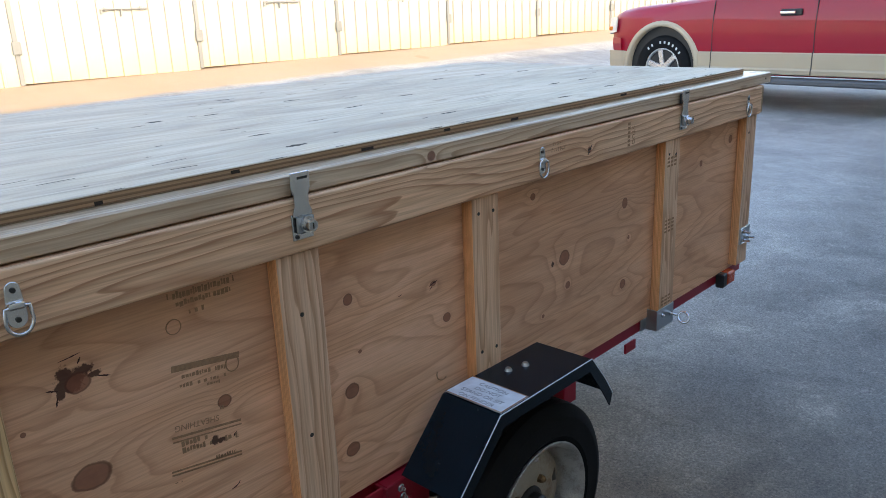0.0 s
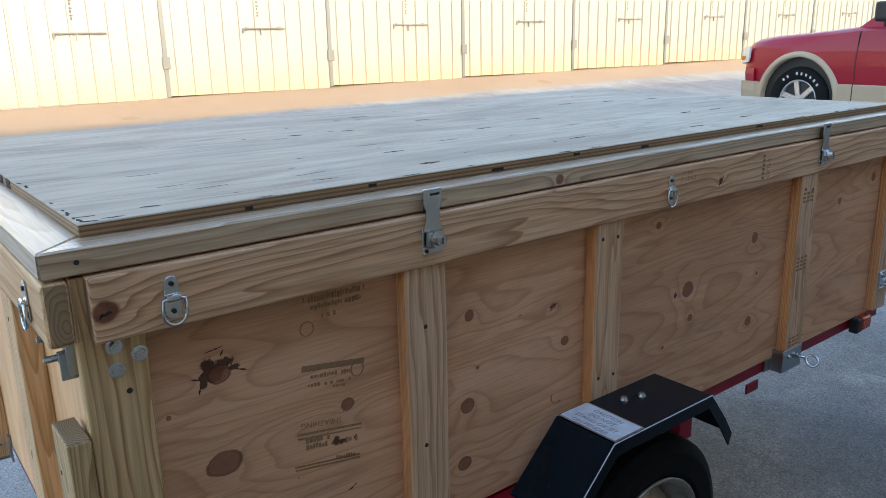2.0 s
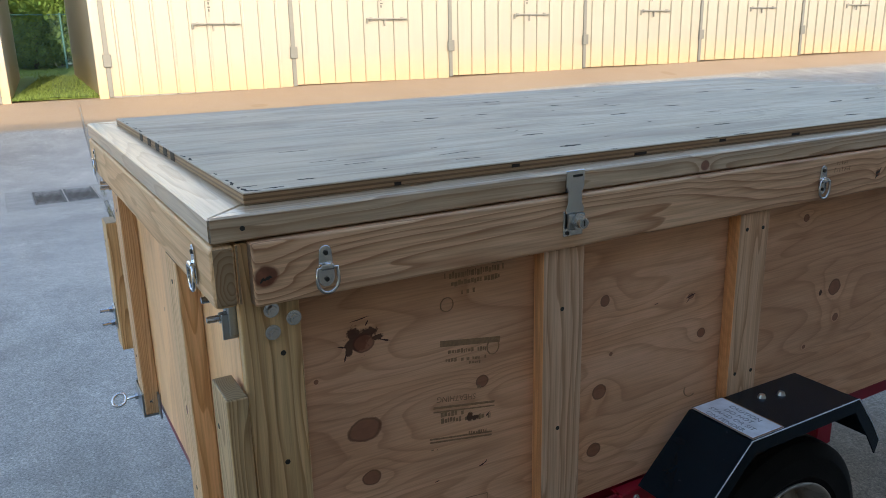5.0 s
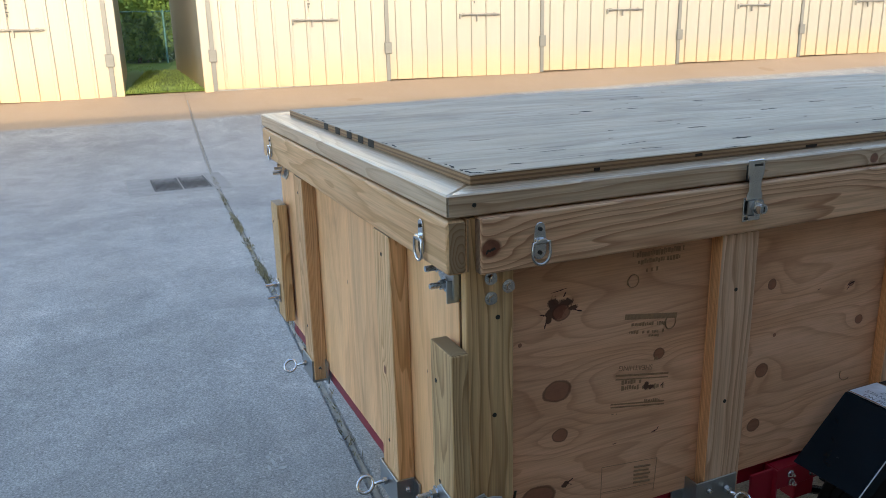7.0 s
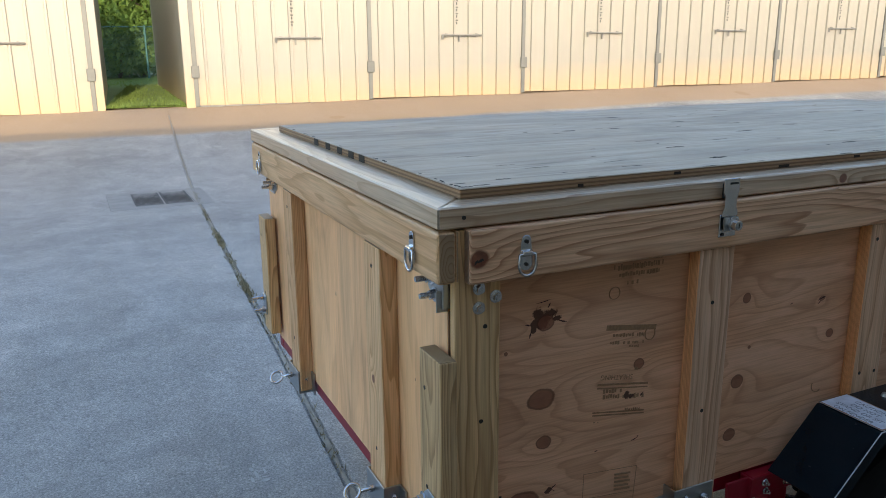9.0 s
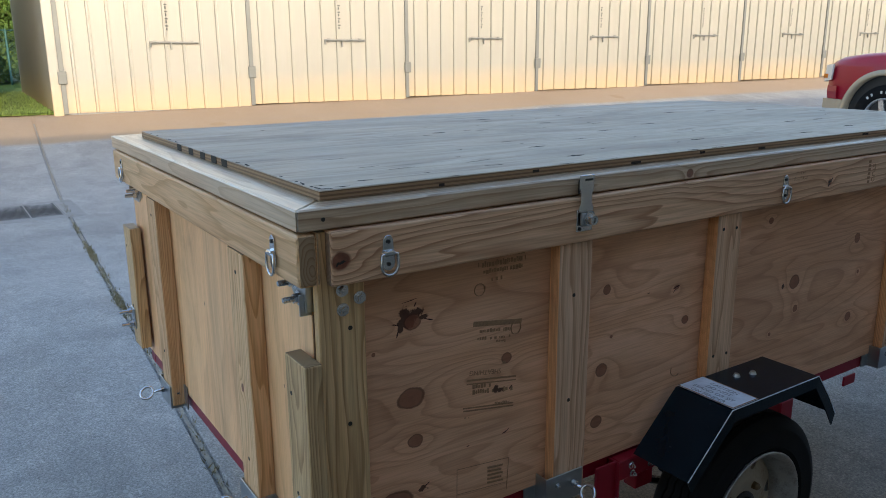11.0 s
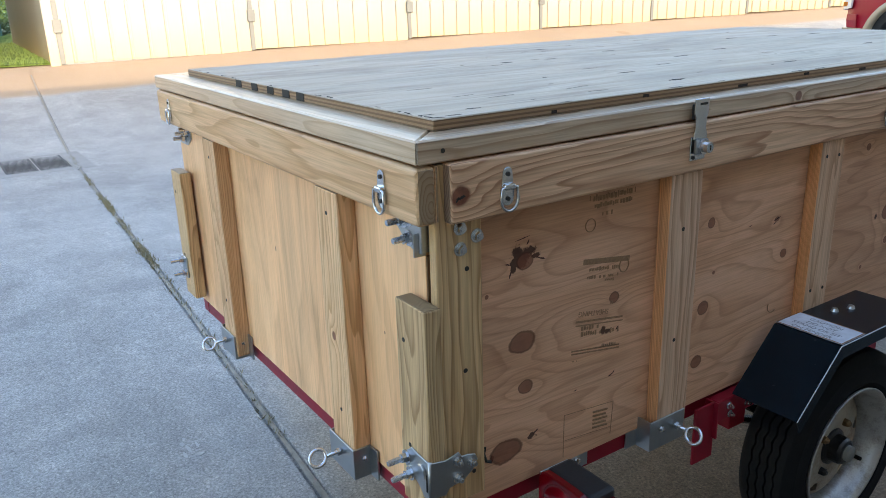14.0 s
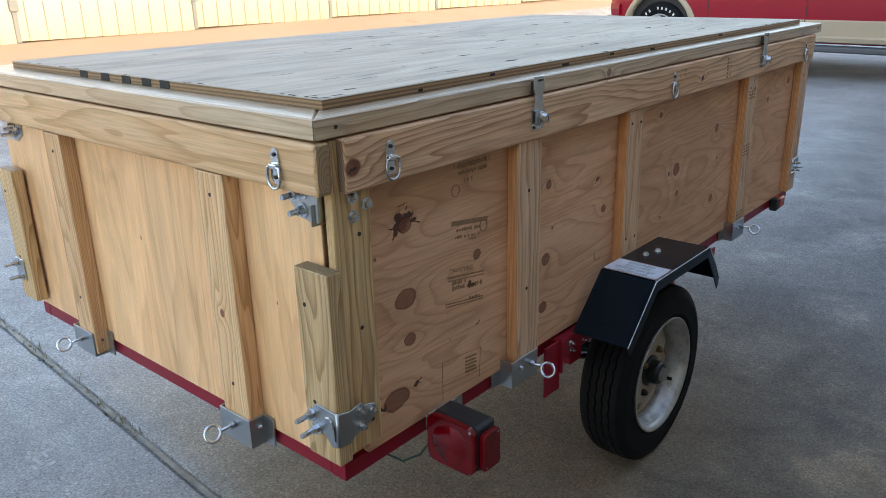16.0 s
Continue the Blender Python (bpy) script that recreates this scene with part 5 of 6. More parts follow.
def tailgate():
    g = thing("tailgate", (-0.69, 0.03, 0.505), "clear plywood tailgate with pine studs and rail", "panel")
    part("plywood_sheet", box(-1.345, -0.046, 0.038, 0.053, 0.504, 1.126, 0.001), ply_rear, g)
    part("edge_strip", box(-0.0458, -0.0425, 0.039, 0.052, 0.70, 0.983, 0.0008), plain("split edge wood", (0.20, 0.105, 0.05), 0.9, vary=0.4, scale=50), g)
    rail = part("top_rail", box(-1.386, -0.002, 0.0, 0.0335, 1.044, 1.1322, 0.007, None, 3), pine_x, g, "pine two-by-four rail")
    part("end_filler", box(-0.030, -0.004, 0.0336, 0.0385, 1.046, 1.132, 0.001), pine_x, g)
    for x0, x1, z0, zs in ((-0.360, -0.272, 0.470, (1.0, 0.60)), (-1.016, -0.930, 0.470, (1.0, 0.62))):
        p = part("stud", box(x0, x1, 0.001, 0.0378, z0, 1.0438, 0.003, None, 2), pine_z, g)
        screws(p, [((x0 + x1) / 2, z) for z in zs], y=0.001)
    for x0, x1, z0, z1 in ((-0.082, 0.005, 0.540, 0.913), (-1.350, -1.263, 0.530, 0.908)):
        p = part("corner_board", box(x0, x1, 0.0, 0.0312, z0, z1, 0.003, None, 2), treated_z, g, "greenish treated corner board")
        screws(p, [(x0 + 0.022, 0.845), (x0 + 0.028, 0.655)], y=0.0)
    for x in (-0.103, -1.27):
        d_ring(rail, at(x, 0.0, 1.114, BACK))
    # upper brackets: plates on the sheet, hinged at the edge, with long bolts
    on_sheet = Matrix(((1, 0, 0, 0), (0, 0, -1, 0.0376), (0, 1, 0, 0), (0, 0, 0, 1)))
    bm = slab([(-0.124, 1.043), (-0.046, 1.043), (-0.046, 0.984), (-0.062, 0.982), (-0.096, 0.992), (-0.124, 1.018)], 0.003, None, on_sheet)
    br = part("bracket", bm, galv, g, "galvanized corner bracket")
    part("tongue_plate", box(-0.046, -0.0425, 0.016, 0.0376, 0.984, 1.022, 0.001), galv, br)
    part("knuckle", rod((-0.0395, 0.029, 0.990), (-0.0395, 0.029, 1.040), 0.0045, 10), galv, br)
    part("hinge_leaf", box(-0.0365, -0.0335, 0.024, 0.040, 0.992, 1.040, 0.001), galv, br)
    for x, z, l in ((-0.100, 1.030, 0.022), (-0.084, 1.036, 0.010), (-0.086, 1.003, 0.020)):
        hex_bolt(br, at(x, 0.0344, z, BACK), l, 1.15)
    bm = slab([(-1.338, 1.042), (-1.228, 1.042), (-1.228, 1.006), (-1.262, 0.985), (-1.338, 0.985)], 0.003, None, on_sheet)
    br = part("bracket", bm, galv, g, "galvanized corner bracket")
    for x, z, l in ((-1.252, 1.022, 0.024), (-1.236, 1.034, 0.018), (-1.278, 1.004, 0.024)):
        hex_bolt(br, at(x, 0.0344, z, BACK), l, 1.15)
    # lower corner latch that wraps the edge
    rear_face = Matrix(((1, 0, 0, 0), (0, 0, -1, -0.0006), (0, 1, 0, 0), (0, 0, 0, 1)))
    side_face = Matrix(((0, 0, 1, 0.0057), (1, 0, 0, 0), (0, 1, 0, 0), (0, 0, 0, 1)))
    bm = slab([(-0.077, 0.634), (-0.064, 0.640), (-0.046, 0.655), (-0.026, 0.652), (0.004, 0.651), (0.004, 0.583), (-0.010, 0.578), (-0.017, 0.586), (-0.032, 0.598), (-0.058, 0.604), (-0.071, 0.616)], 0.003, None, rear_face, 0.0008)
    br = part("corner_latch", bm, galv, g, "galvanized corner latch bent round the edge")
    bm = slab([(-0.001, 0.651), (0.028, 0.645), (0.042, 0.648), (0.055, 0.651), (0.062, 0.641), (0.074, 0.640), (0.089, 0.635), (0.094, 0.624), (0.083, 0.606), (0.064, 0.594), (0.036, 0.590), (0.028, 0.579), (-0.001, 0.583)], 0.003, None, side_face, 0.0008)
    part("latch_leaf", bm, galv, br)
    part("fold", rod((0.0052, -0.0002, 0.583), (0.0052, -0.0002, 0.651), 0.0036, 12), galv, br, smooth=True)
    part("latch_slot", box(-0.0015, 0.0015, -0.0046, -0.0030, 0.594, 0.626, 0), dark_steel, br)
    part("latch_tongue", slab([(-0.024, 0.628), (-0.021, 0.638), (-0.011, 0.641), (-0.003, 0.634), (0.0, 0.620), (-0.006, 0.616)], 0.0045, None, Matrix.Translation((0, -0.0030, 0)) @ rear_face, 0.001), galv, br, "raised latch tongue")
    for x, z in ((-0.060, 0.630), (-0.049, 0.604)):
        hex_bolt(br, at(x, -0.0036, z, BACK), 0.028, 1.1)
    for y, z in ((0.052, 0.636), (0.080, 0.625), (0.052, 0.604)):
        hex_bolt(br, at(0.0087, y, z), 0.006, 0.85)
    p = part("far_latch", box(-1.352, -1.300, -0.004, -0.0006, 0.585, 0.650, 0.003), galv, g)
    for x, z in ((-1.335, 0.635), (-1.315, 0.600)):
        hex_bolt(p, at(x, -0.004, z, BACK), 0.026, 1.2)
    # the gate sits a little high at its far end
    g.matrix_basis = Matrix.Translation((0, 0, 1.137)) @ Matrix.Rotation(radians(0.22), 4, "Y") @ Matrix.Translation((0, 0, -1.137)) @ g.matrix_basis


def plain_panel(name, label, sheet_box, rail_box, mat_sheet, mat_rail, posts):
    s = thing(name, (sheet_box[0], sheet_box[2], sheet_box[4]), label, "panel")
    part("plywood_sheet", box(*sheet_box, 0.001), mat_sheet, s)
    part("top_rail", box(*rail_box, 0.005, None, 2), mat_rail, s)
    for q in posts:
        part("post", box(*q, 0.003), pine_z, s)


def lid():
    d = thing("box_lid", (-0.68, 1.27, 1.137), "weathered plywood lid on a mitred pine frame", "lid")
    tilt = Matrix.Translation((0, 0, 1.137)) @ Matrix.Rotation(radians(0.22), 4, "Y") @ Matrix.Translation((0, 0, -1.137))
    z0, z1, w = 1.1365, 1.1725, 0.089
    X0, X1, Y0, Y1 = -1.388, 0.0, 0.0, 2.618
    boards = [([(X1, Y0), (X1, Y1), (X1 - w, Y1 - w), (X1 - w, Y0 + w)], sealed_y), ([(X0, Y1), (X0, Y0), (X0 + w, Y0 + w), (X0 + w, Y1 - w)], sealed_y),
              ([(X0, Y0), (X1, Y0), (X1 - w, Y0 + w), (X0 + w, Y0 + w)], sealed_x), ([(X1, Y1), (X0, Y1), (X0 + w, Y1 - w), (X1 - w, Y1 - w)], sealed_x)]
    for outline, mat in boards:
        c = [sum(p[i] for p in outline) / 4 for i in (0, 1)]
        shrunk = [(x + (0.0008 if x < c[0] else -0.0008), y + (0.0008 if y < c[1] else -0.0008)) for x, y in outline]
        b = slab(shrunk, z1 - z0, None, Matrix.Translation((0, 0, z0)), 0.0028)
        part("frame_board", moved(b, tilt), mat, d)
    sheet = part("plywood_sheet", moved(box(-1.276, -0.052, 0.065, 2.507, 1.1727, 1.1905, 0.0015), tilt), ply_lid, d, "grey weathered plywood sheet with dark splits")
    for x in (-0.532, -0.603, -0.686, -0.779, -0.879):
        part("edge_mark", moved(box(x - 0.019, x + 0.017, 0.0640, 0.0648, 1.1735, 1.1895, 0), tilt), plain("black edge ink", (0.012, 0.012, 0.012), 0.7) if x == -0.532 else bpy.data.materials["black edge ink"], sheet)
    r = random.Random(12)
    bm = bmesh.new()
    for y, x, w, k in SLITS:
        sliver(bm, x, y, w * k * 1.9, w * 1.5, 90 + r.uniform(-5, 5), r)
    for i in range(95):
        x, y = r.uniform(-1.26, -0.07), 0.08 + 2.40 * r.random() ** 0.85
        if noise.noise((x * 2.2, y * 1.4, 5.0)) < -0.06:
            continue
        l = 0.010 + 0.06 * r.random() ** 1.8
        sliver(bm, x, y, l, r.uniform(0.0012, 0.0034), 90 + r.uniform(-7, 7), r)
    for i in range(16):
        sliver(bm, -0.0555 - 0.004 * r.random(), r.uniform(0.08, 2.4), r.uniform(0.008, 0.05), r.uniform(0.003, 0.006), 90 + r.uniform(-6, 6), r)
        sliver(bm, r.uniform(-1.2, -0.08), 0.069 + 0.004 * r.random(), r.uniform(0.006, 0.03), r.uniform(0.003, 0.006), r.uniform(-9, 9), r)
    for x, y, l, w, a in ((-0.066, 0.082, 0.026, 0.007, 70), (-0.078, 0.075, 0.024, 0.006, 10), (-0.070, 0.115, 0.03, 0.005, 85), (-0.10, 0.085, 0.028, 0.004, 88)):
        sliver(bm, x, y, l, w, a, r)
    tagged(part("split", moved(bm, tilt @ Matrix.Translation((0, 0, 1.1904))), plain("dark open split", (0.022, 0.015, 0.010), 0.97, vary=0.5, scale=90), sheet, "dark ragged splits in the face veneer"), kind="stuff")
    for y, l, z in ((0.795, 0.030, 1.1745), (1.02, 0.018, 1.1805), (1.24, 0.026, 1.1745), (1.71, 0.03, 1.1805), (0.52, 0.016, 1.1805), (0.30, 0.012, 1.1745)):
        part("edge_void", moved(box(-0.0523, -0.0514, y, y + l, z, z + 0.0055, 0), tilt), bpy.data.materials["dark open split"], sheet)
    for y in (0.046, 2.57):
        part("screw", moved(rod((-0.002, y, 1.154), (0.0006, y, 1.154), 0.0036, 8), tilt), dark_steel, d)


trailer()
side_panel()
tailgate()
plain_panel("side_panel", "plywood side panel with pine rail on the far side", (-1.352, -1.337, 0.055, 2.520, 0.505, 1.126), (-1.388, -1.3525, 0.05, 2.53, 1.041, 1.1325), ply_side, pine_y,
            [(-1.385, -1.3525, y, y + 0.089, 0.47, 1.0405) for y in (0.538, 1.033, 1.868, 2.42)])
plain_panel("front_panel", "plywood front panel with pine rail", (-1.335, -0.047, 2.4815, 2.4965, 0.505, 1.126), (-1.385, -0.002, 2.532, 2.568, 1.041, 1.1325), ply_rear, pine_x,
            [(x, x + 0.089, 2.4970, 2.5310, 0.505, 1.0405) for x in (-0.366, -1.035)])
lid()
def droppings():
    bm = bmesh.new()
    r = random.Random(6)
    for x, y, a, b in ((-1.40, -0.075, 0.012, 0.007), (-1.36, -0.065, 0.026, 0.005), (-1.33, -0.085, 0.018, 0.006), (-1.31, -0.045, 0.010, 0.014), (-1.37, -0.035, 0.02, 0.004), (-1.43, -0.06, 0.007, 0.005)):
        out = [(x + a * (0.8 + 0.4 * r.random()) * math.cos(t), y + b * (0.8 + 0.4 * r.random()) * math.sin(t)) for t in [2 * math.pi * i / 10 for i in range(10)]]
        slab(out, 0.0008, bm)
    moved(bm, Matrix.Translation((0, 0, ground_z(-1.35, -0.06) + 0.0012)))
    tagged(new("dried_splash", mesh_of("dried_splash", bm, plain("pale chalky stain", (0.42, 0.42, 0.41), 0.9, vary=0.3, scale=40))), "pale dried splash on the concrete", "stain")


droppings()


# ---- parked car ----
def car_paint(name, colour, rough=0.25):
    m, nt, b = material(name, rough, 0.0, 0.2)
    n = noise_tex(nt, node(nt, "TexCoord").outputs["Object"], 3.0, 4.0).outputs["Fac"]
    link(nt, mix(nt, n, tuple(c * 0.9 for c in colour), colour), b)
    b.inputs["Coat Weight"].default_value, b.inputs["Coat Roughness"].default_value = 0.55, 0.025
    return m


car_red = car_paint("dark red car paint", (0.34, 0.004, 0.020), 0.45)
car_tan = car_paint("tan car paint", (0.46, 0.365, 0.25), 0.35)
car_black = plain("black trim plastic", (0.014, 0.014, 0.015), 0.5)
car_glass = plain("tinted car glass", (0.02, 0.028, 0.032), 0.05, vary=0.05)
chrome = plain("chrome", (0.75, 0.75, 0.76), 0.12, 1.0, vary=0.03)
alloy = plain("alloy wheel", (0.62, 0.62, 0.62), 0.28, 0.9, vary=0.05)
lamp_glass = plain("clear lamp glass", (0.62, 0.62, 0.60), 0.08, 0.3)
amber_glass = plain("amber lamp glass", (0.55, 0.16, 0.02), 0.15)
CAR = Matrix.Translation((-3.70, 8.87, 0.23)) @ Matrix.Rotation(radians(-8.5), 4, "Z")


def loft(stations, bm=None):
    """Sections of (y, z) points along x, mirrored about y = 1, closed at both ends."""
    bm = bm or bmesh.new()
    rings = []
    for x, half in stations:
        full = half + [(2.0 - y, z) for y, z in reversed(half)]
        rings.append([bm.verts.new((x, y, z)) for y, z in full])
    n = len(rings[0])
    for a, b in zip(rings, rings[1:]):
        for j in range(n):
            bm.faces.new((a[j], a[(j + 1) % n], b[(j + 1) % n], b[j]))
    bm.faces.new(rings[0]), bm.faces.new(rings[-1])
    return bm


def car_part(name, bm, mat, parent, label="", smooth=False):
    return part(name, moved(bm, CAR), mat, parent, label, smooth)


def car():
    c = thing("car", CAR, "dark red and tan large family car, parked", "car")

    def half(x, yo, top, low=0.36):
        return [(yo + 0.30, low - 0.02), (yo + 0.07, low), (yo + 0.015, 0.50), (yo, 0.64), (yo - 0.012, 0.82), (yo, min(1.0, top - 0.09)), (yo + 0.035, top - 0.045), (yo + 0.09, top - 0.008), (yo + 0.2, top + 0.012), (0.999, top + 0.035)]
    st = [(-0.92, half(0, 0.34, 0.93, 0.45)), (-0.885, half(0, 0.19, 1.00, 0.42)), (-0.81, half(0, 0.09, 1.065)), (-0.66, half(0, 0.03, 1.11)), (-0.40, half(0, 0.005, 1.14)), (0.0, half(0, 0, 1.165)), (0.4, half(0, 0, 1.20)), (0.66, half(0, 0, 1.225)),
          (1.2, half(0, 0, 1.235)), (1.9, half(0, 0, 1.24)), (3.0, half(0, 0, 1.245)), (4.0, half(0, 0.0, 1.25)), (4.45, half(0, 0.03, 1.25)), (4.58, half(0, 0.09, 1.22))]
    body_bm = loft(st)
    me = mesh_of("tmp_body", body_bm, car_red)
    tmp = new("tmp_body", me)
    cut_bm = bmesh.new()
    for x in (0.0, 3.35):
        for y0, y1 in ((-0.2, 0.34), (1.66, 2.2)):
            rod((x, y0, 0.42), (x, y1, 0.42), 0.50, 40, cut_bm)
    cut = new("tmp_cut", mesh_of("tmp_cut", cut_bm))
    mod = tmp.modifiers.new("arch", "BOOLEAN")
    mod.object, mod.operation, mod.solver = cut, "DIFFERENCE", "EXACT"
    bpy.context.view_layer.update()
    done = bpy.data.meshes.new_from_object(tmp.evaluated_get(bpy.context.evaluated_depsgraph_get()))
    bpy.data.objects.remove(tmp)
    bpy.data.objects.remove(cut)
    done.transform(CAR)
    done.shade_smooth()
    done.set_sharp_from_angle(angle=radians(40))
    done.materials.clear()
    done.materials.append(car_red)
    body = part("body", done, None, c, "dark red painted body")
    # cabin with its windows
    cab = [(0.62, [(0.10, 1.20), (0.11, 1.215), (0.20, 1.225), (0.999, 1.25)]), (1.38, [(0.06, 1.20), (0.09, 1.25), (0.24, 1.80), (0.999, 1.87)]), (1.6, [(0.06, 1.20), (0.085, 1.25), (0.215, 1.84), (0.999, 1.93)]),
           (3.0, [(0.06, 1.20), (0.085, 1.25), (0.215, 1.86), (0.999, 1.96)]), (4.25, [(0.08, 1.20), (0.10, 1.25), (0.225, 1.85), (0.999, 1.94)]), (4.54, [(0.12, 1.20), (0.14, 1.25), (0.28, 1.72), (0.999, 1.80)])]
    cabin = car_part("cabin", loft(cab), car_red, c)

    def pane(name, pts, mat=car_glass, lift=0.006, parent=cabin):
        """A window in the sloping side: (x, z) corners."""
        bm = bmesh.new()
        vs = [bm.verts.new((x, 0.083 + (z - 1.25) * 0.222 - lift, z)) for x, z in pts]
        bm.faces.new(vs)
        bmesh.ops.solidify(bm, geom=bm.faces[:], thickness=0.008)
        return car_part(name, bm, mat, parent)
    pane("window_frame", [(0.98, 1.235), (1.905, 1.245), (1.905, 1.80), (1.62, 1.79), (1.45, 1.74)], car_black, 0.004)
    pane("window", [(1.06, 1.265), (1.875, 1.27), (1.875, 1.765), (1.64, 1.755), (1.50, 1.70)], car_glass, 0.012)
    pane("window_frame", [(1.925, 1.245), (2.95, 1.25), (2.90, 1.80), (1.925, 1.80)], car_black, 0.004)
    pane("window", [(1.955, 1.275), (2.90, 1.28), (2.86, 1.77), (1.955, 1.765)], car_glass, 0.012)
    pane("window", [(3.35, 1.275), (3.85, 1.29), (3.80, 1.76), (3.0, 1.77)], car_glass, 0.004)
    bm = bmesh.new()
    bm.faces.new([bm.verts.new(p) for p in ((0.70, 0.24, 1.285), (0.70, 1.76, 1.285), (1.36, 1.68, 1.835), (1.36, 0.32, 1.835))])
    bmesh.ops.solidify(bm, geom=bm.faces[:], thickness=0.01)
    car_part("windscreen", bm, car_glass, cabin)
    car_part("wiper", tube([(0.60, 0.35, 1.25), (0.68, 0.55, 1.285), (0.72, 0.95, 1.30)], 0.012, 6), car_black, body)
    # lower tan panels, one to each body section
    for x0, x1 in ((0.53, 0.695), (0.705, 1.895), (1.905, 2.82), (3.89, 4.55)):
        bm = bmesh.new()
        prof = [(-0.010, 0.615), (-0.018, 0.60), (-0.018, 0.45), (-0.030, 0.43), (-0.024, 0.385), (0.05, 0.37), (0.05, 0.615)]
        a = [bm.verts.new((x0, y, z)) for y, z in prof]
        b = [bm.verts.new((x1, y, z)) for y, z in prof]
        for i in range(len(prof)):
            j = (i + 1) % len(prof)
            bm.faces.new((a[i], a[j], b[j], b[i]))
        bm.faces.new(a), bm.faces.new(b)
        car_part("lower_panel", bm, car_tan, body, "tan lower body panel")
    for cx in (0.0, 3.35):
        bm = bmesh.new()
        rows = []
        for i in range(29):
            a = radians(-14 + 208 * i / 28)
            ca, sa = math.cos(a), math.sin(a)
            rows.append([bm.verts.new((cx + r * ca, y, 0.42 + r * sa)) for r, y in ((0.485, 0.06), (0.485, -0.026), (0.505, -0.032), (0.548, -0.016), (0.555, 0.02))])
        for p, q in zip(rows, rows[1:]):
            for j in range(4):
                bm.faces.new((p[j], p[j + 1], q[j + 1], q[j]))
        car_part("arch_flare", bm, car_tan, body, "tan wheel arch flare", smooth=True)
        bm = rod((cx, 0.06, 0.42), (cx, 0.33, 0.42), 0.497, 40)
        car_part("wheel_well", bm, car_black, body)
        car_wheel(c, cx, 1)
        car_wheel(c, cx, -1)
    car_part("running_board", box(0.50, 2.85, -0.13, 0.10, 0.285, 0.345, 0.015), plain("grey running board", (0.09, 0.09, 0.095), 0.6), body)
    for x in (0.70, 1.90):
        bm = bmesh.new()
        line = ((-0.031, 0.39), (-0.033, 0.43), (-0.021, 0.46), (-0.021, 0.60), (-0.013, 0.62), (-0.003, 0.64), (-0.015, 0.82), (-0.003, 1.0), (0.010, 1.13), (0.030, 1.18))
        rows = [[bm.verts.new((x + dx, y + dy, z)) for dx, dy in ((-0.004, 0), (0.004, 0), (0.004, 0.02), (-0.004, 0.02))] for y, z in line]
        for q, w in zip(rows, rows[1:]):
            for j in range(4):
                bm.faces.new((q[j], q[(j + 1) % 4], w[(j + 1) % 4], w[j]))
        car_part("door_gap", bm, car_black, body)
    for x in (1.64, 2.72):
        h = car_part("door_handle", box(x - 0.12, x + 0.05, -0.045, -0.028, 1.015, 1.045, 0.007, None, 2), chrome, body, "chrome door handle")
        car_part("handle_cup", box(x - 0.13, x + 0.11, -0.018, 0.01, 0.995, 1.065, 0.012, None, 2), car_black, h)
    # bumper and lamps
    bump_bm = loft([(-0.95, [(0.40, 0.44), (0.40, 0.50), (0.40, 0.58), (0.999, 0.58)]), (-0.92, [(0.22, 0.40), (0.20, 0.50), (0.20, 0.60), (0.999, 0.60)]), (-0.85, [(0.075, 0.38), (0.06, 0.50), (0.06, 0.61), (0.999, 0.61)]), (-0.60, [(0.00, 0.38), (-0.012, 0.50), (-0.010, 0.61), (0.999, 0.61)]), (-0.52, [(0.0, 0.40), (-0.010, 0.50), (-0.008, 0.60), (0.999, 0.60)])])
    car_part("bumper", bump_bm, car_tan, body, "tan front bumper")
    car_part("bumper_bar", loft([(-0.93, [(0.36, 0.62), (0.36, 0.70), (0.36, 0.755), (0.999, 0.755)]), (-0.90, [(0.20, 0.615), (0.18, 0.70), (0.19, 0.765), (0.999, 0.765)]), (-0.80, [(0.07, 0.615), (0.055, 0.70), (0.06, 0.77), (0.999, 0.77)]), (-0.62, [(0.0, 0.615), (-0.010, 0.70), (-0.006, 0.765), (0.999, 0.765)])]), car_red, body, "red bumper top")
    for s in (1, -1):
        def side_y(y):
            return y if s > 0 else 2.0 - y
        lamp = loft_lamp(side_y)
        l = car_part("headlamp", lamp, lamp_glass, body, "clear headlamp")
        bm = box(-0.84, -0.74, min(side_y(0.02), side_y(0.045)), max(side_y(0.02), side_y(0.045)), 0.86, 0.91, 0.003)
        car_part("turn_lamp", bm, amber_glass, l, "amber turn lamp")
        bm = box(0.98, 1.16, min(side_y(-0.235), side_y(-0.02)), max(side_y(-0.235), side_y(-0.02)), 1.275, 1.475, 0.035, None, 3)
        mir = car_part("mirror", bm, car_black, body, "black door mirror")
        car_part("mirror_foot", box(0.98, 1.12, min(side_y(-0.05), side_y(0.09)), max(side_y(-0.05), side_y(0.09)), 1.225, 1.30, 0.012), car_black, mir)
        car_part("mirror_glass", box(1.161, 1.164, min(side_y(-0.215), side_y(-0.04)), max(side_y(-0.215), side_y(-0.04)), 1.295, 1.455, 0), chrome, mir)
    car_part("grille", box(-0.95, -0.90, 0.45, 1.55, 0.78, 0.93, 0.012), chrome, body)


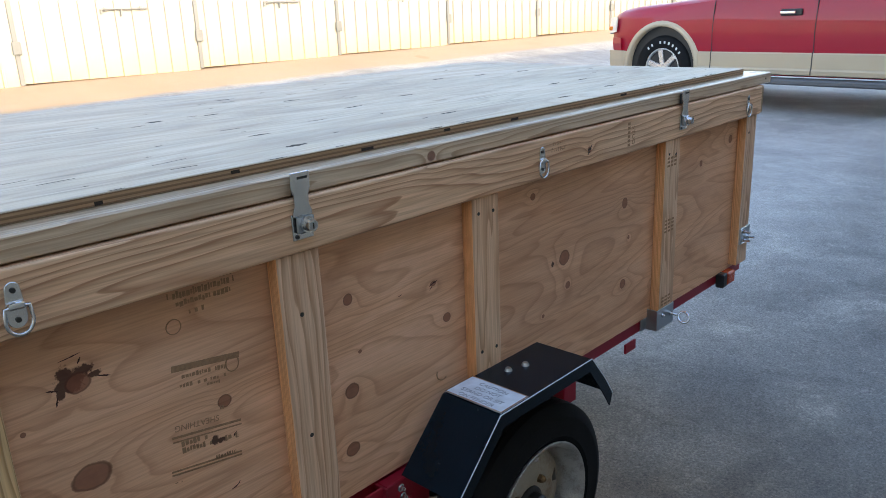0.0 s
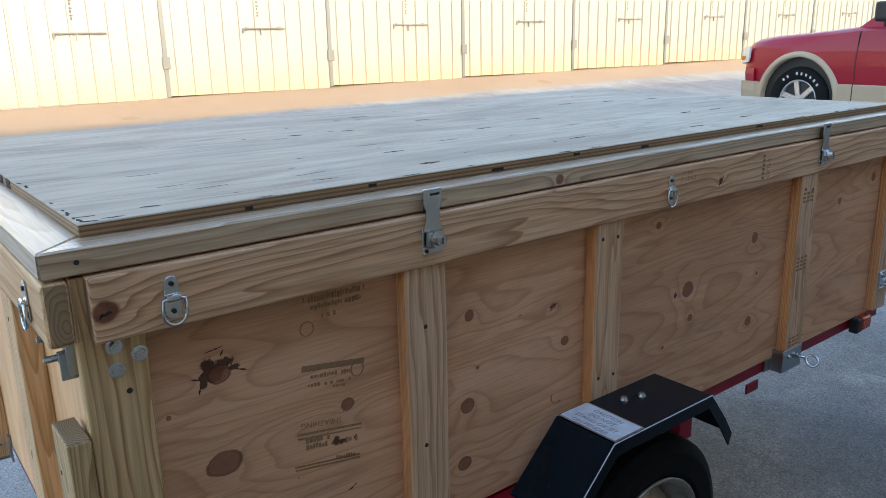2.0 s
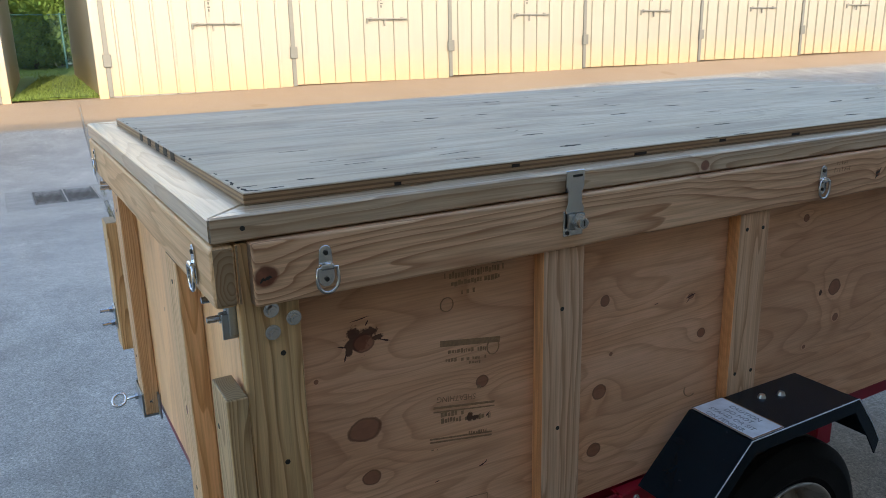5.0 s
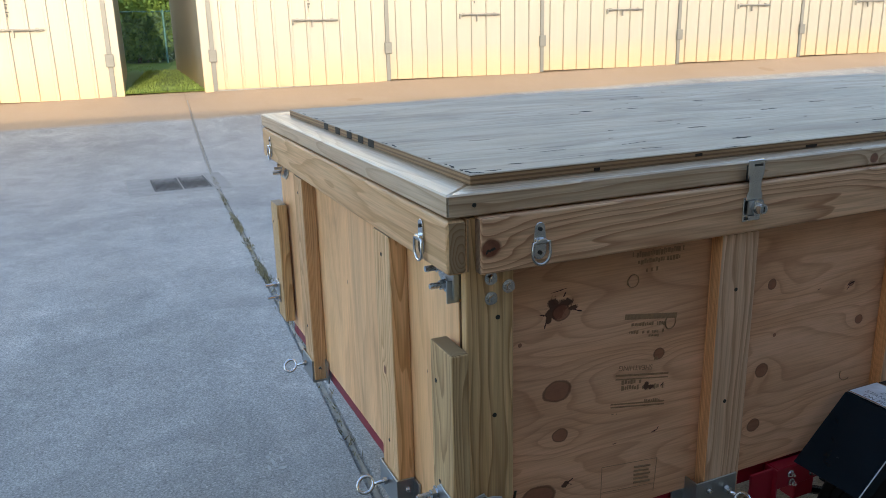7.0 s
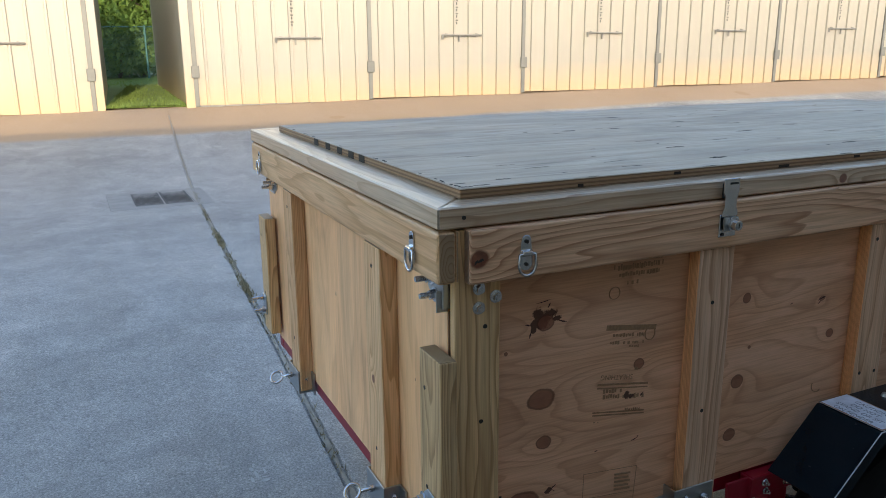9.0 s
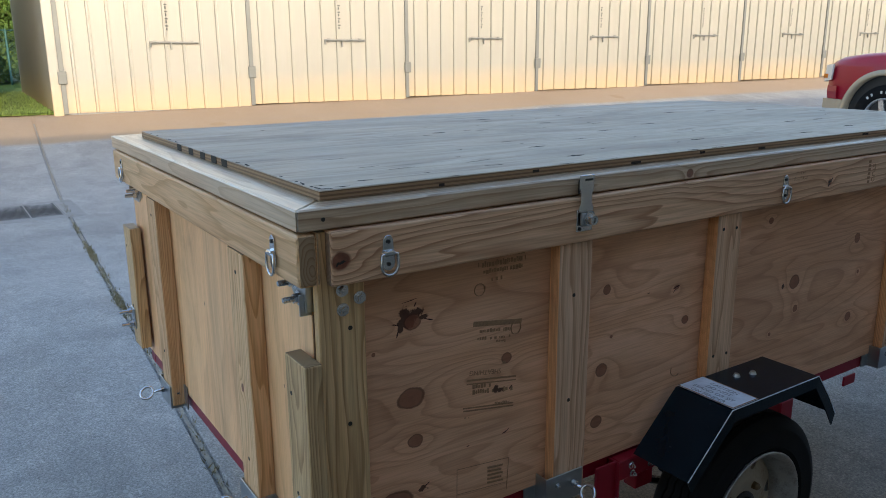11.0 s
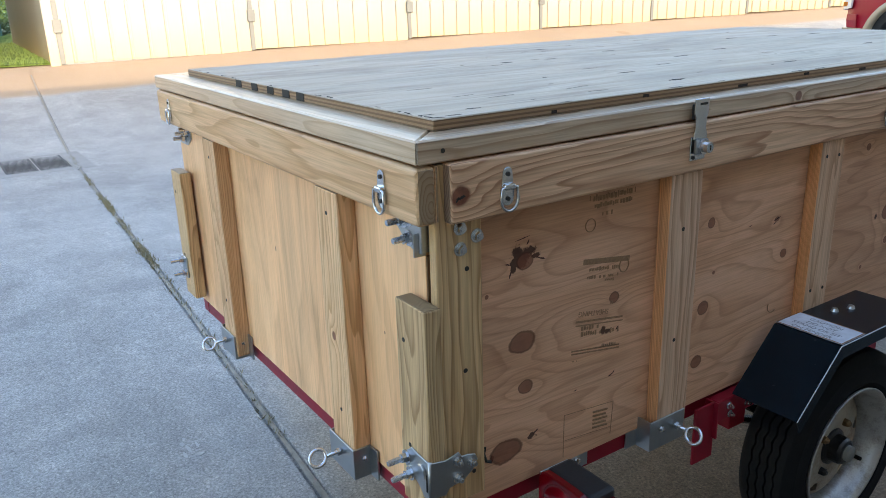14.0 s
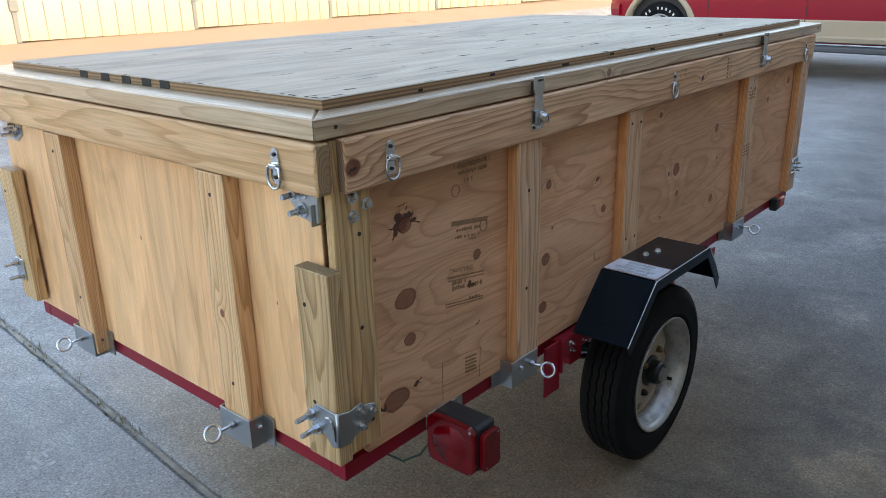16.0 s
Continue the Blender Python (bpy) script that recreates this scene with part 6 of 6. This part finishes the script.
def loft_lamp(sy):
    bm = bmesh.new()
    pts = [(-0.905, 0.25), (-0.875, 0.13), (-0.82, 0.072), (-0.69, 0.018)]
    low, high = [], []
    for x, y in pts:
        z0 = 0.80 + (x + 0.945) * 0.16
        z1 = 1.0 + (x + 0.945) * 0.12
        low.append(bm.verts.new((x - 0.012, sy(y - 0.012), z0)))
        high.append(bm.verts.new((x, sy(y - 0.004), z1)))
    for i in range(3):
        bm.faces.new((low[i], low[i + 1], high[i + 1], high[i]))
    bmesh.ops.recalc_face_normals(bm, faces=bm.faces)
    bmesh.ops.solidify(bm, geom=bm.faces[:], thickness=-0.02)
    return bm


def car_wheel(c, cx, side):
    turn = Matrix.Translation((cx, 0.02 if side > 0 else 1.98, 0.40)) @ Matrix.Rotation(radians(-90 * side), 4, "Z")
    prof = [(0.235, -0.22), (0.33, -0.245), (0.385, -0.23), (0.40, -0.19), (0.402, -0.12), (0.40, -0.05), (0.385, -0.012), (0.33, 0.004), (0.27, 0.0), (0.245, -0.012), (0.235, -0.03)]
    w = car_part("wheel", moved(lathe(prof, 48), turn), rubber, c, "all-terrain tyre on an alloy rim", smooth=True)
    car_part("rim", moved(lathe([(0.24, -0.02), (0.246, -0.006), (0.24, 0.0), (0.228, -0.012), (0.222, -0.05), (0.22, -0.2)], 40), turn), alloy, w, smooth=True)
    bm = rod((-0.04, 0, 0), (-0.008, 0, 0), 0.062, 20)
    for i in range(6):
        b = box(-0.045, -0.014, -0.032, 0.032, 0.04, 0.225, 0.006)
        bmesh.ops.rotate(b, verts=b.verts, cent=(0, 0, 0), matrix=Matrix.Rotation(radians(60 * i + 12), 3, "X"))
        me = bpy.data.meshes.new("tmp")
        b.to_mesh(me)
        b.free()
        bm.from_mesh(me)
        bpy.data.meshes.remove(me)
    car_part("spokes", moved(bm, turn), alloy, w, "six-spoke alloy centre")
    car_part("brake", moved(rod((-0.16, 0, 0), (-0.12, 0, 0), 0.19, 24), turn), dark_steel, w)
    if side > 0:
        bm = bmesh.new()
        for i in range(9):
            if i == 6:
                continue
            b = box(0.0035, 0.0062, -0.012, 0.012, 0.298, 0.330, 0.002)
            bmesh.ops.rotate(b, verts=b.verts, cent=(0, 0, 0), matrix=Matrix.Rotation(radians(-52 + 11.5 * i), 3, "X"))
            me = bpy.data.meshes.new("tmp")
            b.to_mesh(me)
            b.free()
            bm.from_mesh(me)
            bpy.data.meshes.remove(me)
        bars = car_part("sidewall_bars", moved(bm, turn), plain("white sidewall rubber", (0.6, 0.6, 0.58), 0.7) if cx == 0.0 else bpy.data.materials["white sidewall rubber"], w, "raised white bars on the sidewall")
        bars["kind"] = "stuff"


car()
